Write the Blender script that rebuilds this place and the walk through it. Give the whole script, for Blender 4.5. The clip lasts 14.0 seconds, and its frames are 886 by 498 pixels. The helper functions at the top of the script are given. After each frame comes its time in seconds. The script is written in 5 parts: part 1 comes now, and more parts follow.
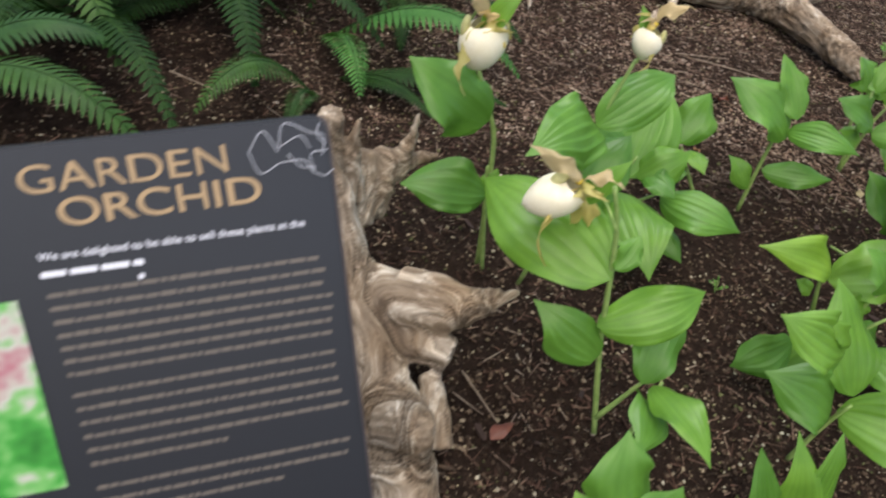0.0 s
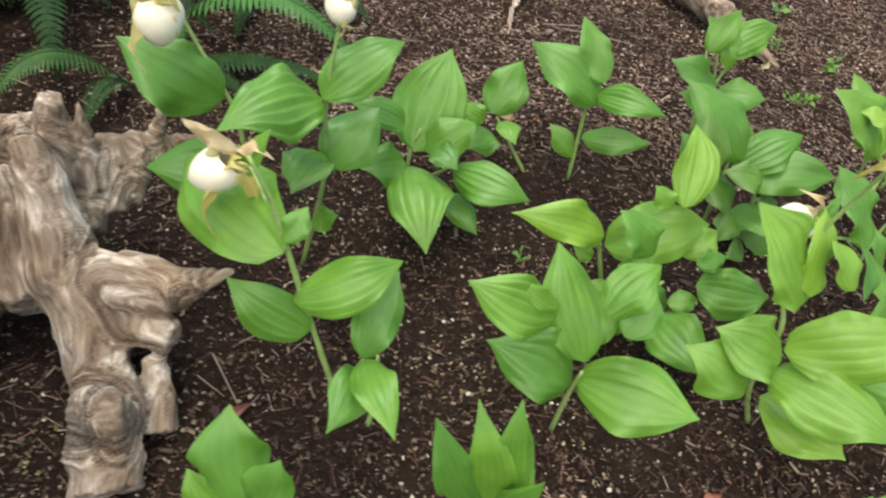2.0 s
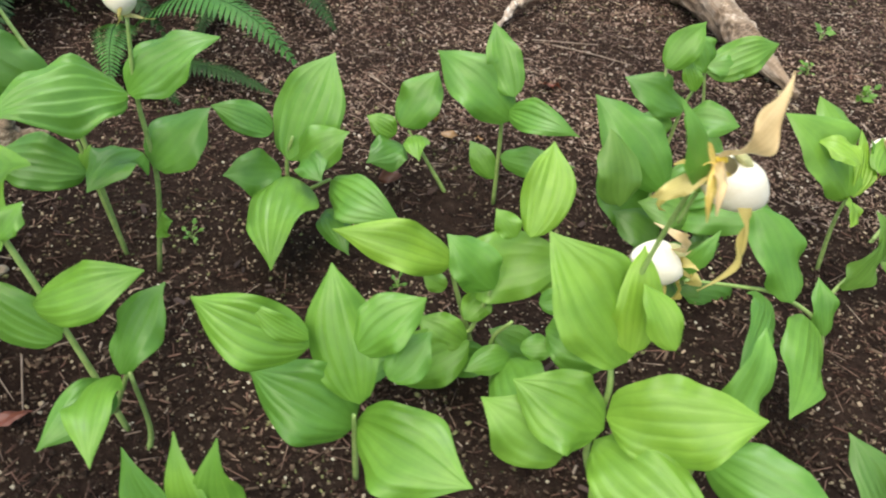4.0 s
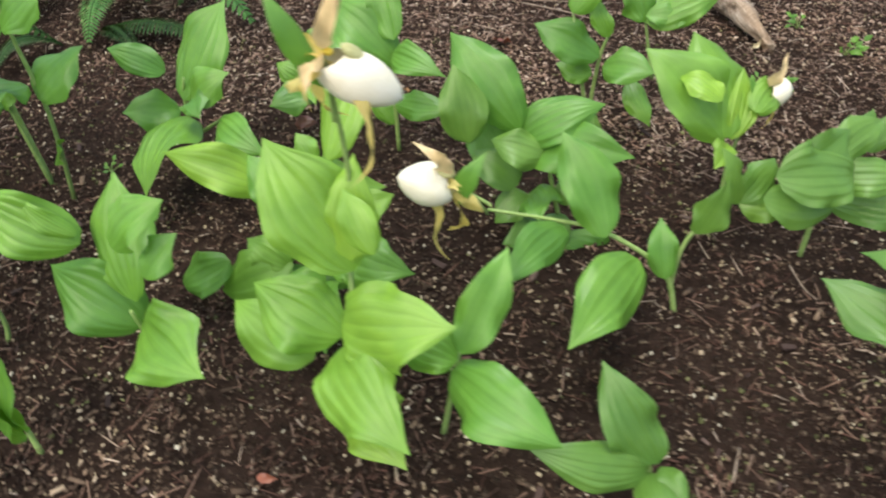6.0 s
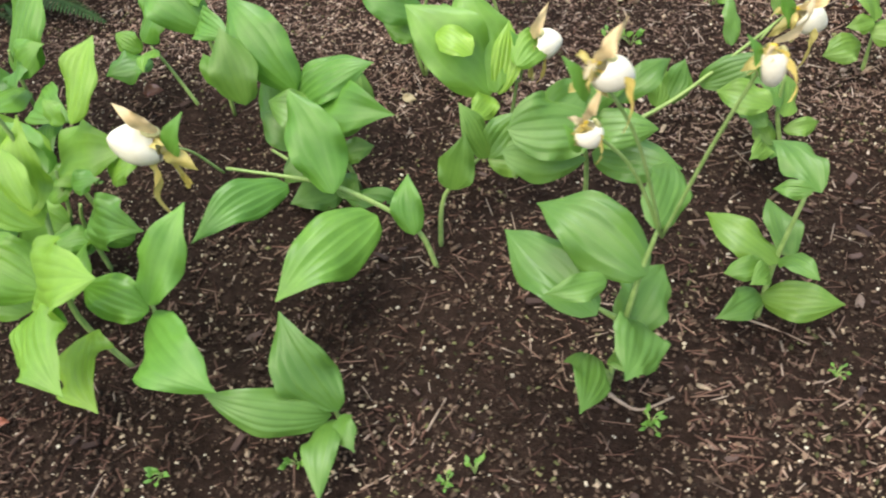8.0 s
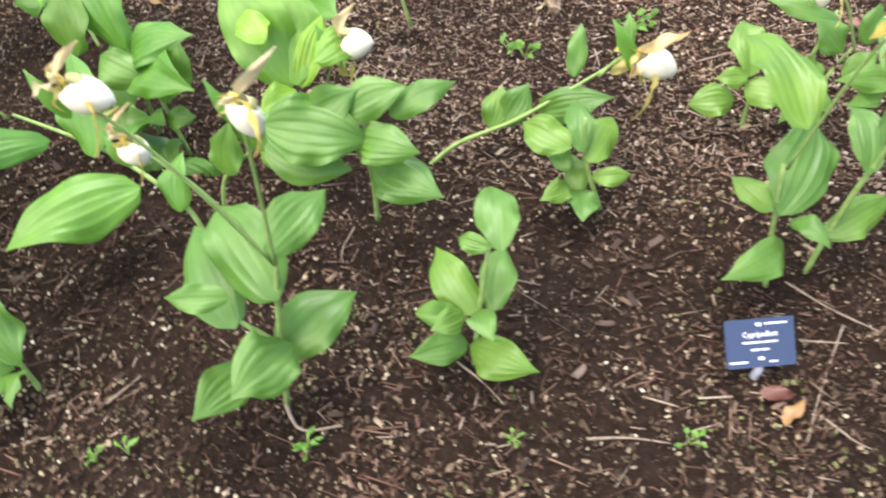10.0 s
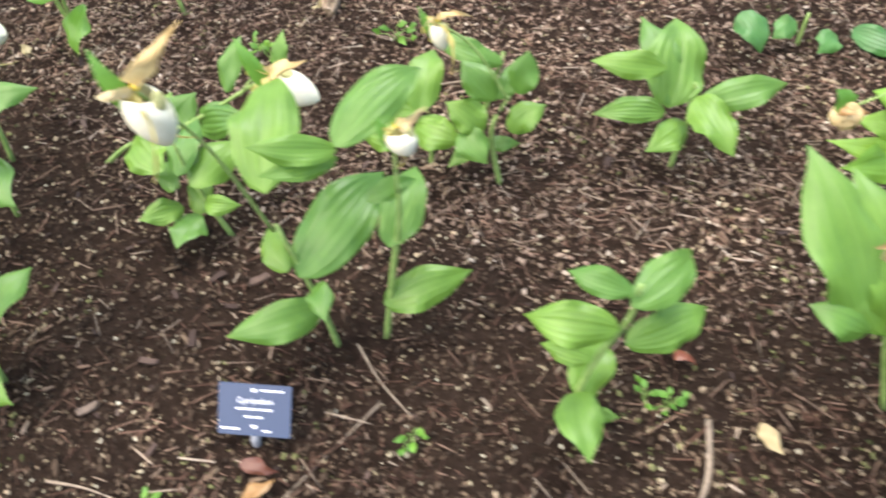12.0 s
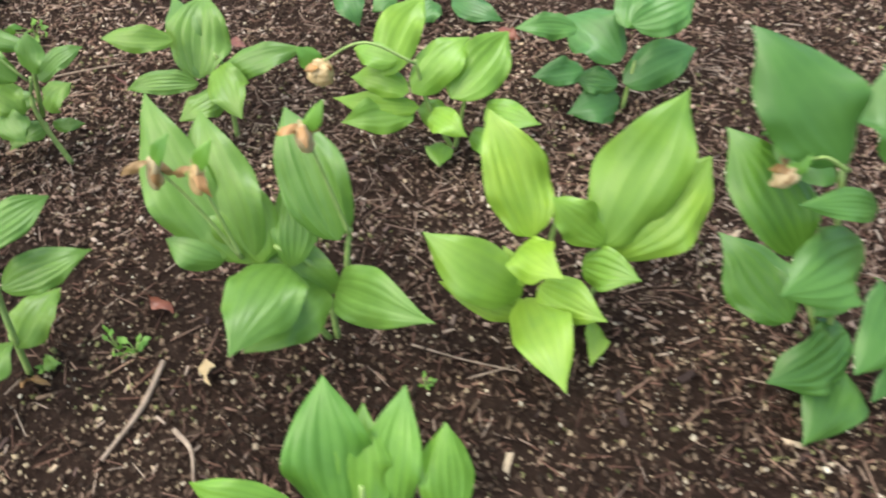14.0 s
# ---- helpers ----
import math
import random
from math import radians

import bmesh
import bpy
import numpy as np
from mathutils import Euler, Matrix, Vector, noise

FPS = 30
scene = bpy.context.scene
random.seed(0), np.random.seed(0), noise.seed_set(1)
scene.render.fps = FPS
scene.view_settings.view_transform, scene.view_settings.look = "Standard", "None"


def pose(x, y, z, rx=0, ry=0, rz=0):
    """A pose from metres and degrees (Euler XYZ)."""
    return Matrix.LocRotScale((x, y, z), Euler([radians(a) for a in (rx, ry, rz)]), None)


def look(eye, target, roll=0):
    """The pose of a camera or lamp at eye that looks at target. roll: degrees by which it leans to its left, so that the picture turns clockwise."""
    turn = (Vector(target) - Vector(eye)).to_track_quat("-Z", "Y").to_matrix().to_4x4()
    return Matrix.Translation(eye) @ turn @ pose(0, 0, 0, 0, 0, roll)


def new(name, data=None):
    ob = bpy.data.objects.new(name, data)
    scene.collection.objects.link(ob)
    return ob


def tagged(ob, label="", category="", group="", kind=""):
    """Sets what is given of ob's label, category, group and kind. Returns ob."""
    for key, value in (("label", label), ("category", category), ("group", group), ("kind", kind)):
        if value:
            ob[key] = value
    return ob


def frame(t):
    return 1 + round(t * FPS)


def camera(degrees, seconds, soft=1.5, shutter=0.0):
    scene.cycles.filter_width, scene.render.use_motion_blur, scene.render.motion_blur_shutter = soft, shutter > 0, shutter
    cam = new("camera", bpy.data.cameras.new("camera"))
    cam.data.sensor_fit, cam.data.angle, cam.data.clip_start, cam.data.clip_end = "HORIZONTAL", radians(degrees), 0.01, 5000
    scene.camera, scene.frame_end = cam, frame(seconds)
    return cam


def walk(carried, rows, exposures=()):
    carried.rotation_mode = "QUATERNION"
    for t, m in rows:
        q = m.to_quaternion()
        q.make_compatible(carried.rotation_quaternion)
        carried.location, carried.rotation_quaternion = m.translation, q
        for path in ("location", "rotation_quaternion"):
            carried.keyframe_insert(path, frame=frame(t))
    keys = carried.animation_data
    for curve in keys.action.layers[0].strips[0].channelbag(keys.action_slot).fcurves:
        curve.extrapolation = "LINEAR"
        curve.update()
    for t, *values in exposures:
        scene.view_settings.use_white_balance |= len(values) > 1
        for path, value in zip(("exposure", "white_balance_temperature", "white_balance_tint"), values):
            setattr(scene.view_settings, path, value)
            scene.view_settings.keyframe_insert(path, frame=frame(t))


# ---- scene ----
cam = camera(62.8, 14.0, soft=2.1, shutter=0.5)
PATH = [
    (0, (0.071, 0.061, 0.931), (0.337, 1.518, -0.412), 15.3),
    (0.5, (0.141, 0.115, 0.962), (0.448, 1.569, -0.376), 14.7),
    (1, (0.255, 0.112, 0.976), (0.475, 1.602, -0.34), 11.1),
    (1.5, (0.393, 0.081, 0.983), (0.611, 1.535, -0.373), 11.4),
    (2, (0.505, 0.059, 0.977), (0.728, 1.496, -0.396), 11.6),
    (2.5, (0.595, 0.108, 0.953), (0.789, 1.561, -0.407), 9.7),
    (3, (0.727, 0.174, 0.941), (0.907, 1.637, -0.411), 7.2),
    (3.2, (0.773, 0.171, 0.944), (0.895, 1.64, -0.407), 7.5),
    (5.3, (1.254, 0.194, 0.917), (0.882, 1.626, -0.429), 0.3),
    (5.5, (1.29, 0.195, 0.916), (0.897, 1.598, -0.454), -0.1),
    (6, (1.47, 0.201, 0.906), (0.976, 1.558, -0.478), -1.8),
    (6.5, (1.661, 0.185, 0.907), (1.093, 1.519, -0.471), -3.2),
    (7, (1.779, 0.187, 0.907), (1.226, 1.518, -0.48), -5.1),
    (7.2, (1.811, 0.214, 0.902), (1.249, 1.534, -0.491), -5.4),
    (9.3, (2.227, 0.552, 0.864), (1.428, 1.644, -0.609), -8.7),
    (9.5, (2.275, 0.593, 0.87), (1.459, 1.686, -0.593), -7.4),
    (10, (2.382, 0.641, 0.872), (1.547, 1.703, -0.603), -4.3),
    (10.5, (2.496, 0.693, 0.897), (1.663, 1.724, -0.601), -1.1),
    (11, (2.562, 0.854, 0.848), (1.662, 1.802, -0.666), -0.7),
    (11.5, (2.682, 1.085, 0.865), (1.752, 1.959, -0.675), -4.3),
    (12, (2.87, 1.21, 0.859), (1.913, 2.078, -0.668), -3.8),
    (12.5, (3.037, 1.32, 0.859), (2.093, 2.196, -0.671), -6.0),
    (13, (3.166, 1.466, 0.813), (2.233, 2.342, -0.725), -5.8),
    (13.5, (3.297, 1.569, 0.807), (2.378, 2.477, -0.72), -6.0),
    (14, (3.455, 1.607, 0.816), (2.523, 2.532, -0.692), -6.1),
]
walk(cam, [(t, look(eye, target, roll)) for t, eye, target, roll in PATH],
     [(0, -0.1, 6500, 10), (1.5, 0.1, 6500, 9), (3, 0.38, 6500, 8), (5.4, 0.34, 6500, 8), (7.2, 0.36, 6500, 9), (9.5, 0.88, 6450, 11), (11.3, 0.96, 6450, 10), (12.5, 0.86, 6500, 9), (14, 0.64, 6500, 9)])

# ---- light: an overcast sky ----
world = bpy.data.worlds.new("world")
scene.world = world
world.use_nodes = True
wn = world.node_tree
sky = wn.nodes.new("ShaderNodeTexSky")
sky.sky_type, sky.sun_disc = "NISHITA", False
sky.sun_elevation, sky.sun_rotation = radians(58), radians(200)
sky.air_density, sky.dust_density, sky.ozone_density = 1.0, 4.0, 1.0
wn.links.new(sky.outputs[0], wn.nodes["Background"].inputs[0])
wn.nodes["Background"].inputs[1].default_value = 0.27
sun = new("sun", bpy.data.lights.new("sun", "SUN"))
sun.data.energy, sun.data.angle, sun.data.color = 2.6, radians(25), (1.0, 0.97, 0.92)
sun.matrix_world = look((0, 0, 5), (0.5, -1.4, 0.6))

# ---- materials ----
def material(name, rough=0.6, spec=0.4):
    m = bpy.data.materials.new(name)
    m.use_nodes = True
    b = m.node_tree.nodes["Principled BSDF"]
    b.inputs["Roughness"].default_value = rough
    b.inputs["Specular IOR Level"].default_value = spec
    return m, m.node_tree.nodes, m.node_tree.links, b


def noise_node(n, l, vec, scale, detail=4.0, rough=0.6):
    t = n.new("ShaderNodeTexNoise")
    t.inputs["Scale"].default_value, t.inputs["Detail"].default_value, t.inputs["Roughness"].default_value = scale, detail, rough
    if vec is not None:
        l.new(vec, t.inputs["Vector"])
    return t.outputs["Fac"]


def ramp(n, l, fac, stops):
    r = n.new("ShaderNodeValToRGB")
    e = r.color_ramp.elements
    while len(e) < len(stops):
        e.new(0.5)
    for k, (p, c) in enumerate(stops):
        e[k].position, e[k].color = p, (*c, 1)
    l.new(fac, r.inputs[0])
    return r.outputs[0]


def mix(n, l, fac, a, b, mode="MIX"):
    m = n.new("ShaderNodeMix")
    m.data_type, m.blend_type = "RGBA", mode
    for k, v in ((0, fac), (6, a), (7, b)):
        if isinstance(v, (int, float)):
            m.inputs[k].default_value = v
        elif isinstance(v, tuple):
            m.inputs[k].default_value = (*v, 1)
        else:
            l.new(v, m.inputs[k])
    return m.outputs[2]


def maths(n, l, op, a, b=0.0):
    m = n.new("ShaderNodeMath")
    m.operation = op
    for k, v in ((0, a), (1, b)):
        if isinstance(v, (int, float)):
            m.inputs[k].default_value = v
        else:
            l.new(v, m.inputs[k])
    return m.outputs[0]


def bump(n, l, b, height, strength, distance):
    k = n.new("ShaderNodeBump")
    k.inputs["Strength"].default_value, k.inputs["Distance"].default_value = strength, distance
    l.new(height, k.inputs["Height"])
    l.new(k.outputs[0], b.inputs["Normal"])


def leaf_material(name, dark, light, through_colour, see=0.3, rough=0.43, spec=0.5):
    """A ribbed leaf: parallel veins along it, blotches, a little light through it."""
    m, n, l, b = material(name, rough, spec)
    uv = n.new("ShaderNodeUVMap")
    sep = n.new("ShaderNodeSeparateXYZ")
    l.new(uv.outputs[0], sep.inputs[0])
    co = n.new("ShaderNodeTexCoord")
    info = n.new("ShaderNodeObjectInfo")
    base = ramp(n, l, noise_node(n, l, co.outputs["Object"], 22, 5), [(0.3, dark), (0.7, light)])
    tint = ramp(n, l, info.outputs["Random"], [(0.0, (0.7, 0.78, 0.78)), (0.5, (1, 1, 1)), (1.0, (1.28, 1.14, 0.85))])
    base = mix(n, l, 1.0, base, tint, "MULTIPLY")
    wob = noise_node(n, l, co.outputs["Object"], 24, 2)
    across = maths(n, l, "SUBTRACT", sep.outputs[0], 0.5)
    ph = maths(n, l, "ADD", maths(n, l, "MULTIPLY", across, 40.0), maths(n, l, "MULTIPLY", maths(n, l, "SUBTRACT", wob, 0.5), 1.2))
    lift = maths(n, l, "MULTIPLY", maths(n, l, "ADD", maths(n, l, "COSINE", ph), 1.0), 0.5)
    ridge = maths(n, l, "POWER", lift, 4.0)
    base = mix(n, l, maths(n, l, "MULTIPLY", ridge, 0.05), base, tuple(min(1, c * 1.6 + 0.02) for c in light))
    groove = maths(n, l, "POWER", maths(n, l, "SUBTRACT", 1.0, lift), 14.0)
    worn = noise_node(n, l, co.outputs["Object"], 14, 3)
    base = mix(n, l, maths(n, l, "MULTIPLY", maths(n, l, "MULTIPLY", groove, worn), maths(n, l, "MULTIPLY", info.outputs["Random"], 0.55)), base, tuple(c * 0.5 for c in dark))
    thread = maths(n, l, "POWER", maths(n, l, "ABSOLUTE", maths(n, l, "SINE", maths(n, l, "MULTIPLY", ph, 2.0))), 12.0)
    base = mix(n, l, maths(n, l, "MULTIPLY", thread, 0.10), base, tuple(c * 0.6 for c in dark))
    fine = noise_node(n, l, co.outputs["Object"], 260, 3)
    base = mix(n, l, maths(n, l, "MULTIPLY", fine, 0.25), base, dark)
    l.new(base, b.inputs["Base Color"])
    bump(n, l, b, maths(n, l, "ADD", maths(n, l, "MULTIPLY", lift, 0.35), fine), 0.22, 0.0010)
    t = n.new("ShaderNodeBsdfTranslucent")
    l.new(mix(n, l, 0.6, base, through_colour), t.inputs[0])
    mx = n.new("ShaderNodeMixShader")
    mx.inputs[0].default_value = see
    l.new(b.outputs[0], mx.inputs[1])
    l.new(t.outputs[0], mx.inputs[2])
    l.new(mx.outputs[0], n["Material Output"].inputs[0])
    return m


LEAF = {
    "green": leaf_material("leaf_green", (0.088, 0.225, 0.026), (0.145, 0.325, 0.042), (0.22, 0.45, 0.03)),
    "fresh": leaf_material("leaf_fresh", (0.105, 0.26, 0.032), (0.17, 0.365, 0.052), (0.24, 0.48, 0.04)),
    "lime": leaf_material("leaf_lime", (0.145, 0.30, 0.032), (0.225, 0.42, 0.05), (0.31, 0.52, 0.04)),
    "yellow": leaf_material("leaf_yellow", (0.15, 0.30, 0.034), (0.235, 0.40, 0.048), (0.36, 0.52, 0.03)),
    "dark": leaf_material("leaf_dark", (0.062, 0.175, 0.038), (0.095, 0.25, 0.055), (0.12, 0.3, 0.05)),
    "pale": leaf_material("leaf_pale", (0.095, 0.208, 0.030), (0.150, 0.290, 0.048), (0.22, 0.42, 0.045)),
    "deep": leaf_material("leaf_deep", (0.062, 0.165, 0.026), (0.100, 0.235, 0.040), (0.14, 0.33, 0.035)),
    # one fern green in three tones: deep shade, half shade and lit
    "fern": leaf_material("leaf_fern_shade", (0.010, 0.030, 0.006), (0.026, 0.068, 0.012), (0.05, 0.12, 0.015), 0.15, 0.6, 0.15),
    "fern_half_shade": leaf_material("leaf_fern_half_shade", (0.022, 0.064, 0.013), (0.050, 0.122, 0.024), (0.07, 0.2, 0.025), 0.2, 0.55, 0.25),
    "fern_lit": leaf_material("leaf_fern_lit", (0.04, 0.13, 0.022), (0.085, 0.22, 0.038), (0.09, 0.24, 0.03), 0.2, 0.55, 0.25),
    "tan": leaf_material("petal_tan", (0.45, 0.33, 0.15), (0.72, 0.60, 0.36), (0.6, 0.5, 0.26)),
    "straw": leaf_material("petal_yellow", (0.48, 0.39, 0.09), (0.69, 0.60, 0.22), (0.6, 0.5, 0.1)),
    "brown": leaf_material("petal_brown", (0.20, 0.10, 0.035), (0.42, 0.25, 0.09), (0.3, 0.18, 0.08), 0.15),
    "litter": leaf_material("leaf_litter", (0.10, 0.028, 0.015), (0.2, 0.07, 0.035), (0.2, 0.08, 0.04), 0.1),
}


def simple(name, c1, c2, scale, rough, bumpy=0.3, dist=0.002, spec=0.3, stretch=None):
    m, n, l, b = material(name, rough, spec)
    co = n.new("ShaderNodeTexCoord")
    vec = co.outputs["Object"]
    if stretch:
        mp = n.new("ShaderNodeMapping")
        mp.inputs["Scale"].default_value = stretch
        l.new(vec, mp.inputs[0])
        vec = mp.outputs[0]
    a = noise_node(n, l, vec, scale, 6)
    c = noise_node(n, l, vec, scale * 6, 4)
    f = maths(n, l, "ADD", maths(n, l, "MULTIPLY", a, 0.65), maths(n, l, "MULTIPLY", c, 0.35))
    l.new(ramp(n, l, f, [(0.33, c1), (0.66, c2)]), b.inputs["Base Color"])
    bump(n, l, b, f, bumpy, dist)
    return m


STEM = simple("stem_green", (0.16, 0.27, 0.06), (0.30, 0.41, 0.13), 60, 0.5)
POUCH = simple("pouch_ivory", (0.76, 0.70, 0.48), (0.86, 0.82, 0.63), 45, 0.45, 0.15)
YELLOW = simple("staminode_yellow", (0.55, 0.38, 0.03), (0.72, 0.55, 0.06), 90, 0.5)
SPOT = simple("pouch_rim", (0.34, 0.33, 0.12), (0.50, 0.48, 0.22), 120, 0.6)
CHALK = simple("dropping_white", (0.55, 0.54, 0.5), (0.8, 0.8, 0.78), 90, 0.7)
TWIG = simple("twig_bark", (0.13, 0.095, 0.065), (0.33, 0.26, 0.19), 50, 0.85)


def piece_material(name, stops, rough):
    """Loose pieces, each with a shade of its own."""
    m, n, l, b = material(name, rough, 0.08)
    g = n.new("ShaderNodeNewGeometry")
    co = n.new("ShaderNodeTexCoord")
    c = ramp(n, l, g.outputs["Random Per Island"], stops)
    f = noise_node(n, l, co.outputs["Object"], 300, 4)
    c = mix(n, l, maths(n, l, "MULTIPLY", f, 0.6), c, (0.02, 0.014, 0.01))
    damp = ramp(n, l, noise_node(n, l, co.outputs["Object"], 2.6, 5, 0.65), [(0.36, (0.62, 0.62, 0.62)), (0.52, (1.08, 1.08, 1.06)), (0.66, (1.5, 1.48, 1.42))])
    l.new(mix(n, l, 1.0, c, damp, "MULTIPLY"), b.inputs["Base Color"])
    bump(n, l, b, f, 0.4, 0.001)
    return m


CHIP = piece_material("mulch_bark", [(0.0, (0.020, 0.0135, 0.0095)), (0.40, (0.056, 0.038, 0.026)), (0.72, (0.110, 0.075, 0.050)), (0.92, (0.20, 0.142, 0.094)), (1.0, (0.50, 0.40, 0.27))], 0.85)

def chip_piece_material():
    m, n, l, b = material("bark_piece", 0.85, 0.25)
    info, co = n.new("ShaderNodeObjectInfo"), n.new("ShaderNodeTexCoord")
    c = ramp(n, l, info.outputs["Random"], [(0.0, (0.02, 0.012, 0.01)), (0.6, (0.06, 0.036, 0.028)), (0.93, (0.12, 0.08, 0.062)), (1.0, (0.26, 0.2, 0.15))])
    f = noise_node(n, l, co.outputs["Object"], 7, 5)
    l.new(mix(n, l, maths(n, l, "MULTIPLY", f, 0.7), c, (0.03, 0.02, 0.014)), b.inputs["Base Color"])
    bump(n, l, b, f, 0.5, 0.002)
    return m


CHIP_PIECE = chip_piece_material()
NEEDLE = piece_material("dry_needles", [(0.0, (0.06, 0.032, 0.023)), (0.5, (0.15, 0.083, 0.058)), (0.85, (0.26, 0.17, 0.12)), (1.0, (0.42, 0.34, 0.26))], 0.8)
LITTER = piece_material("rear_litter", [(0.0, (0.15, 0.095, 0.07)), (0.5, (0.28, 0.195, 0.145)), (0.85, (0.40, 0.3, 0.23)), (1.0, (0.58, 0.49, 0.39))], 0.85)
MOSS = piece_material("moss_crumbs", [(0.0, (0.05, 0.055, 0.022)), (0.5, (0.12, 0.128, 0.05)), (1.0, (0.28, 0.28, 0.12))], 0.9)
GRIT = piece_material("pale_grit", [(0.0, (0.22, 0.165, 0.10)), (0.6, (0.45, 0.37, 0.23)), (1.0, (0.72, 0.66, 0.50))], 0.8)


def soil_material():
    m, n, l, b = material("soil", 0.97, 0.03)
    co = n.new("ShaderNodeTexCoord")
    v = co.outputs["Object"]
    big, mid, fine = noise_node(n, l, v, 3.0, 4), noise_node(n, l, v, 45, 6, 0.7), noise_node(n, l, v, 260, 5, 0.7)
    c = ramp(n, l, mid, [(0.3, (0.017, 0.011, 0.008)), (0.55, (0.050, 0.033, 0.023)), (0.8, (0.115, 0.078, 0.056))])
    c = mix(n, l, maths(n, l, "MULTIPLY", fine, 0.55), c, (0.035, 0.024, 0.019))
    c = mix(n, l, maths(n, l, "MULTIPLY", big, 0.4), c, (0.03, 0.017, 0.012))
    l.new(c, b.inputs["Base Color"])
    bump(n, l, b, maths(n, l, "ADD", mid, fine), 1.0, 0.014)
    return m


def wood_material():
    """Weathered driftwood: grey-silver ridges along the grain, brown hollows; crevice shade and ridge highlights
    painted in.
    """
    m, n, l, b = material("driftwood", 0.78, 0.25)
    at = n.new("ShaderNodeAttribute")
    at.attribute_name = "grain"
    g = n.new("ShaderNodeNewGeometry")
    grain = noise_node(n, l, at.outputs["Vector"], 120, 7, 0.6)
    wide = noise_node(n, l, at.outputs["Vector"], 22, 4, 0.55)
    f = maths(n, l, "ADD", maths(n, l, "MULTIPLY", grain, 0.4), maths(n, l, "MULTIPLY", wide, 0.6))
    c = ramp(n, l, f, [(0.32, (0.040, 0.028, 0.019)), (0.41, (0.135, 0.100, 0.068)), (0.52, (0.265, 0.215, 0.158)), (0.64, (0.60, 0.55, 0.46))])
    c = mix(n, l, maths(n, l, "MULTIPLY", noise_node(n, l, at.outputs["Vector"], 9, 3), 0.3), c, (0.17, 0.135, 0.095))
    co = n.new("ShaderNodeTexCoord")
    patch = ramp(n, l, noise_node(n, l, co.outputs["Object"], 11, 4, 0.6), [(0.42, (1.05, 1.05, 1.05)), (0.66, (0.72, 0.62, 0.50))])
    c = mix(n, l, 0.8, c, patch, "MULTIPLY")
    # pointiness paints shade into the creases and highlights onto the crests
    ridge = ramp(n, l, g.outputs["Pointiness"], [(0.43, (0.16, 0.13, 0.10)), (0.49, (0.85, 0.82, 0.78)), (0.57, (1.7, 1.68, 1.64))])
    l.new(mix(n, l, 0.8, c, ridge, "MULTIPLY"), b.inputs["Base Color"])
    bump(n, l, b, f, 1.0, 0.008)
    return m


SOIL, WOOD = soil_material(), wood_material()


def plain(name, c, rough, spec=0.5):
    m, n, l, b = material(name, rough, spec)
    co = n.new("ShaderNodeTexCoord")
    f = noise_node(n, l, co.outputs["Object"], 80, 5)
    l.new(mix(n, l, maths(n, l, "MULTIPLY", f, 0.3), c, tuple(v * 0.75 for v in c)), b.inputs["Base Color"])
    r = n.new("ShaderNodeMapRange")
    r.inputs[3].default_value, r.inputs[4].default_value = rough * 0.85, rough * 1.2
    l.new(f, r.inputs[0])
    l.new(r.outputs[0], b.inputs["Roughness"])
    return m


PANEL = plain("sign_panel", (0.020, 0.022, 0.027), 0.38)
EDGE = plain("sign_edge", (0.10, 0.08, 0.075), 0.6)
GOLD = plain("sign_gold", (0.42, 0.29, 0.15), 0.5)
WHITE = plain("sign_white", (0.75, 0.76, 0.8), 0.5)
OUTLINE = plain("sign_outline", (0.42, 0.43, 0.46), 0.5)
GREYTEXT = plain("sign_body_text", (0.15, 0.128, 0.105), 0.5)
# blue in the plate's black base stands in for reflected sky
LABEL = plain("label_black_sky_tint", (0.028, 0.042, 0.085), 0.25, 0.8)
STEEL = plain("label_stake", (0.32, 0.33, 0.35), 0.45)


def photo_material():
    m, n, l, b = material("sign_photo", 0.35)
    co = n.new("ShaderNodeTexCoord")
    a = noise_node(n, l, co.outputs["Object"], 17, 3)
    c = ramp(n, l, a, [(0.32, (0.02, 0.15, 0.02)), (0.44, (0.06, 0.32, 0.05)), (0.5, (0.18, 0.45, 0.13)), (0.55, (0.5, 0.5, 0.42)), (0.62, (0.42, 0.17, 0.2))])
    l.new(c, b.inputs["Base Color"])
    return m


PHOTO = photo_material()


# ---- mesh helpers ----
def mesh_object(name, verts, faces, mat, parent=None, smooth=True, uvs=None):
    me = bpy.data.meshes.new(name)
    me.from_pydata(verts, [], faces)
    if uvs is not None:
        lay = me.uv_layers.new(name="UVMap")
        idx = np.zeros(len(me.loops), dtype=np.int32)
        me.loops.foreach_get("vertex_index", idx)
        lay.data.foreach_set("uv", np.asarray(uvs, dtype=np.float32)[idx].ravel())
    if smooth:
        me.polygons.foreach_set("use_smooth", np.ones(len(me.polygons), dtype=bool))
    me.materials.append(mat)
    me.update()
    ob = new(name, me)
    if parent is not None:
        ob.parent = parent
    return ob


def part(name, bm, mat, parent, label=""):
    me = bpy.data.meshes.new(name)
    bm.to_mesh(me)
    bm.free()
    me.materials.append(mat)
    ob = new(name, me)
    ob.parent = parent
    return tagged(ob, label)


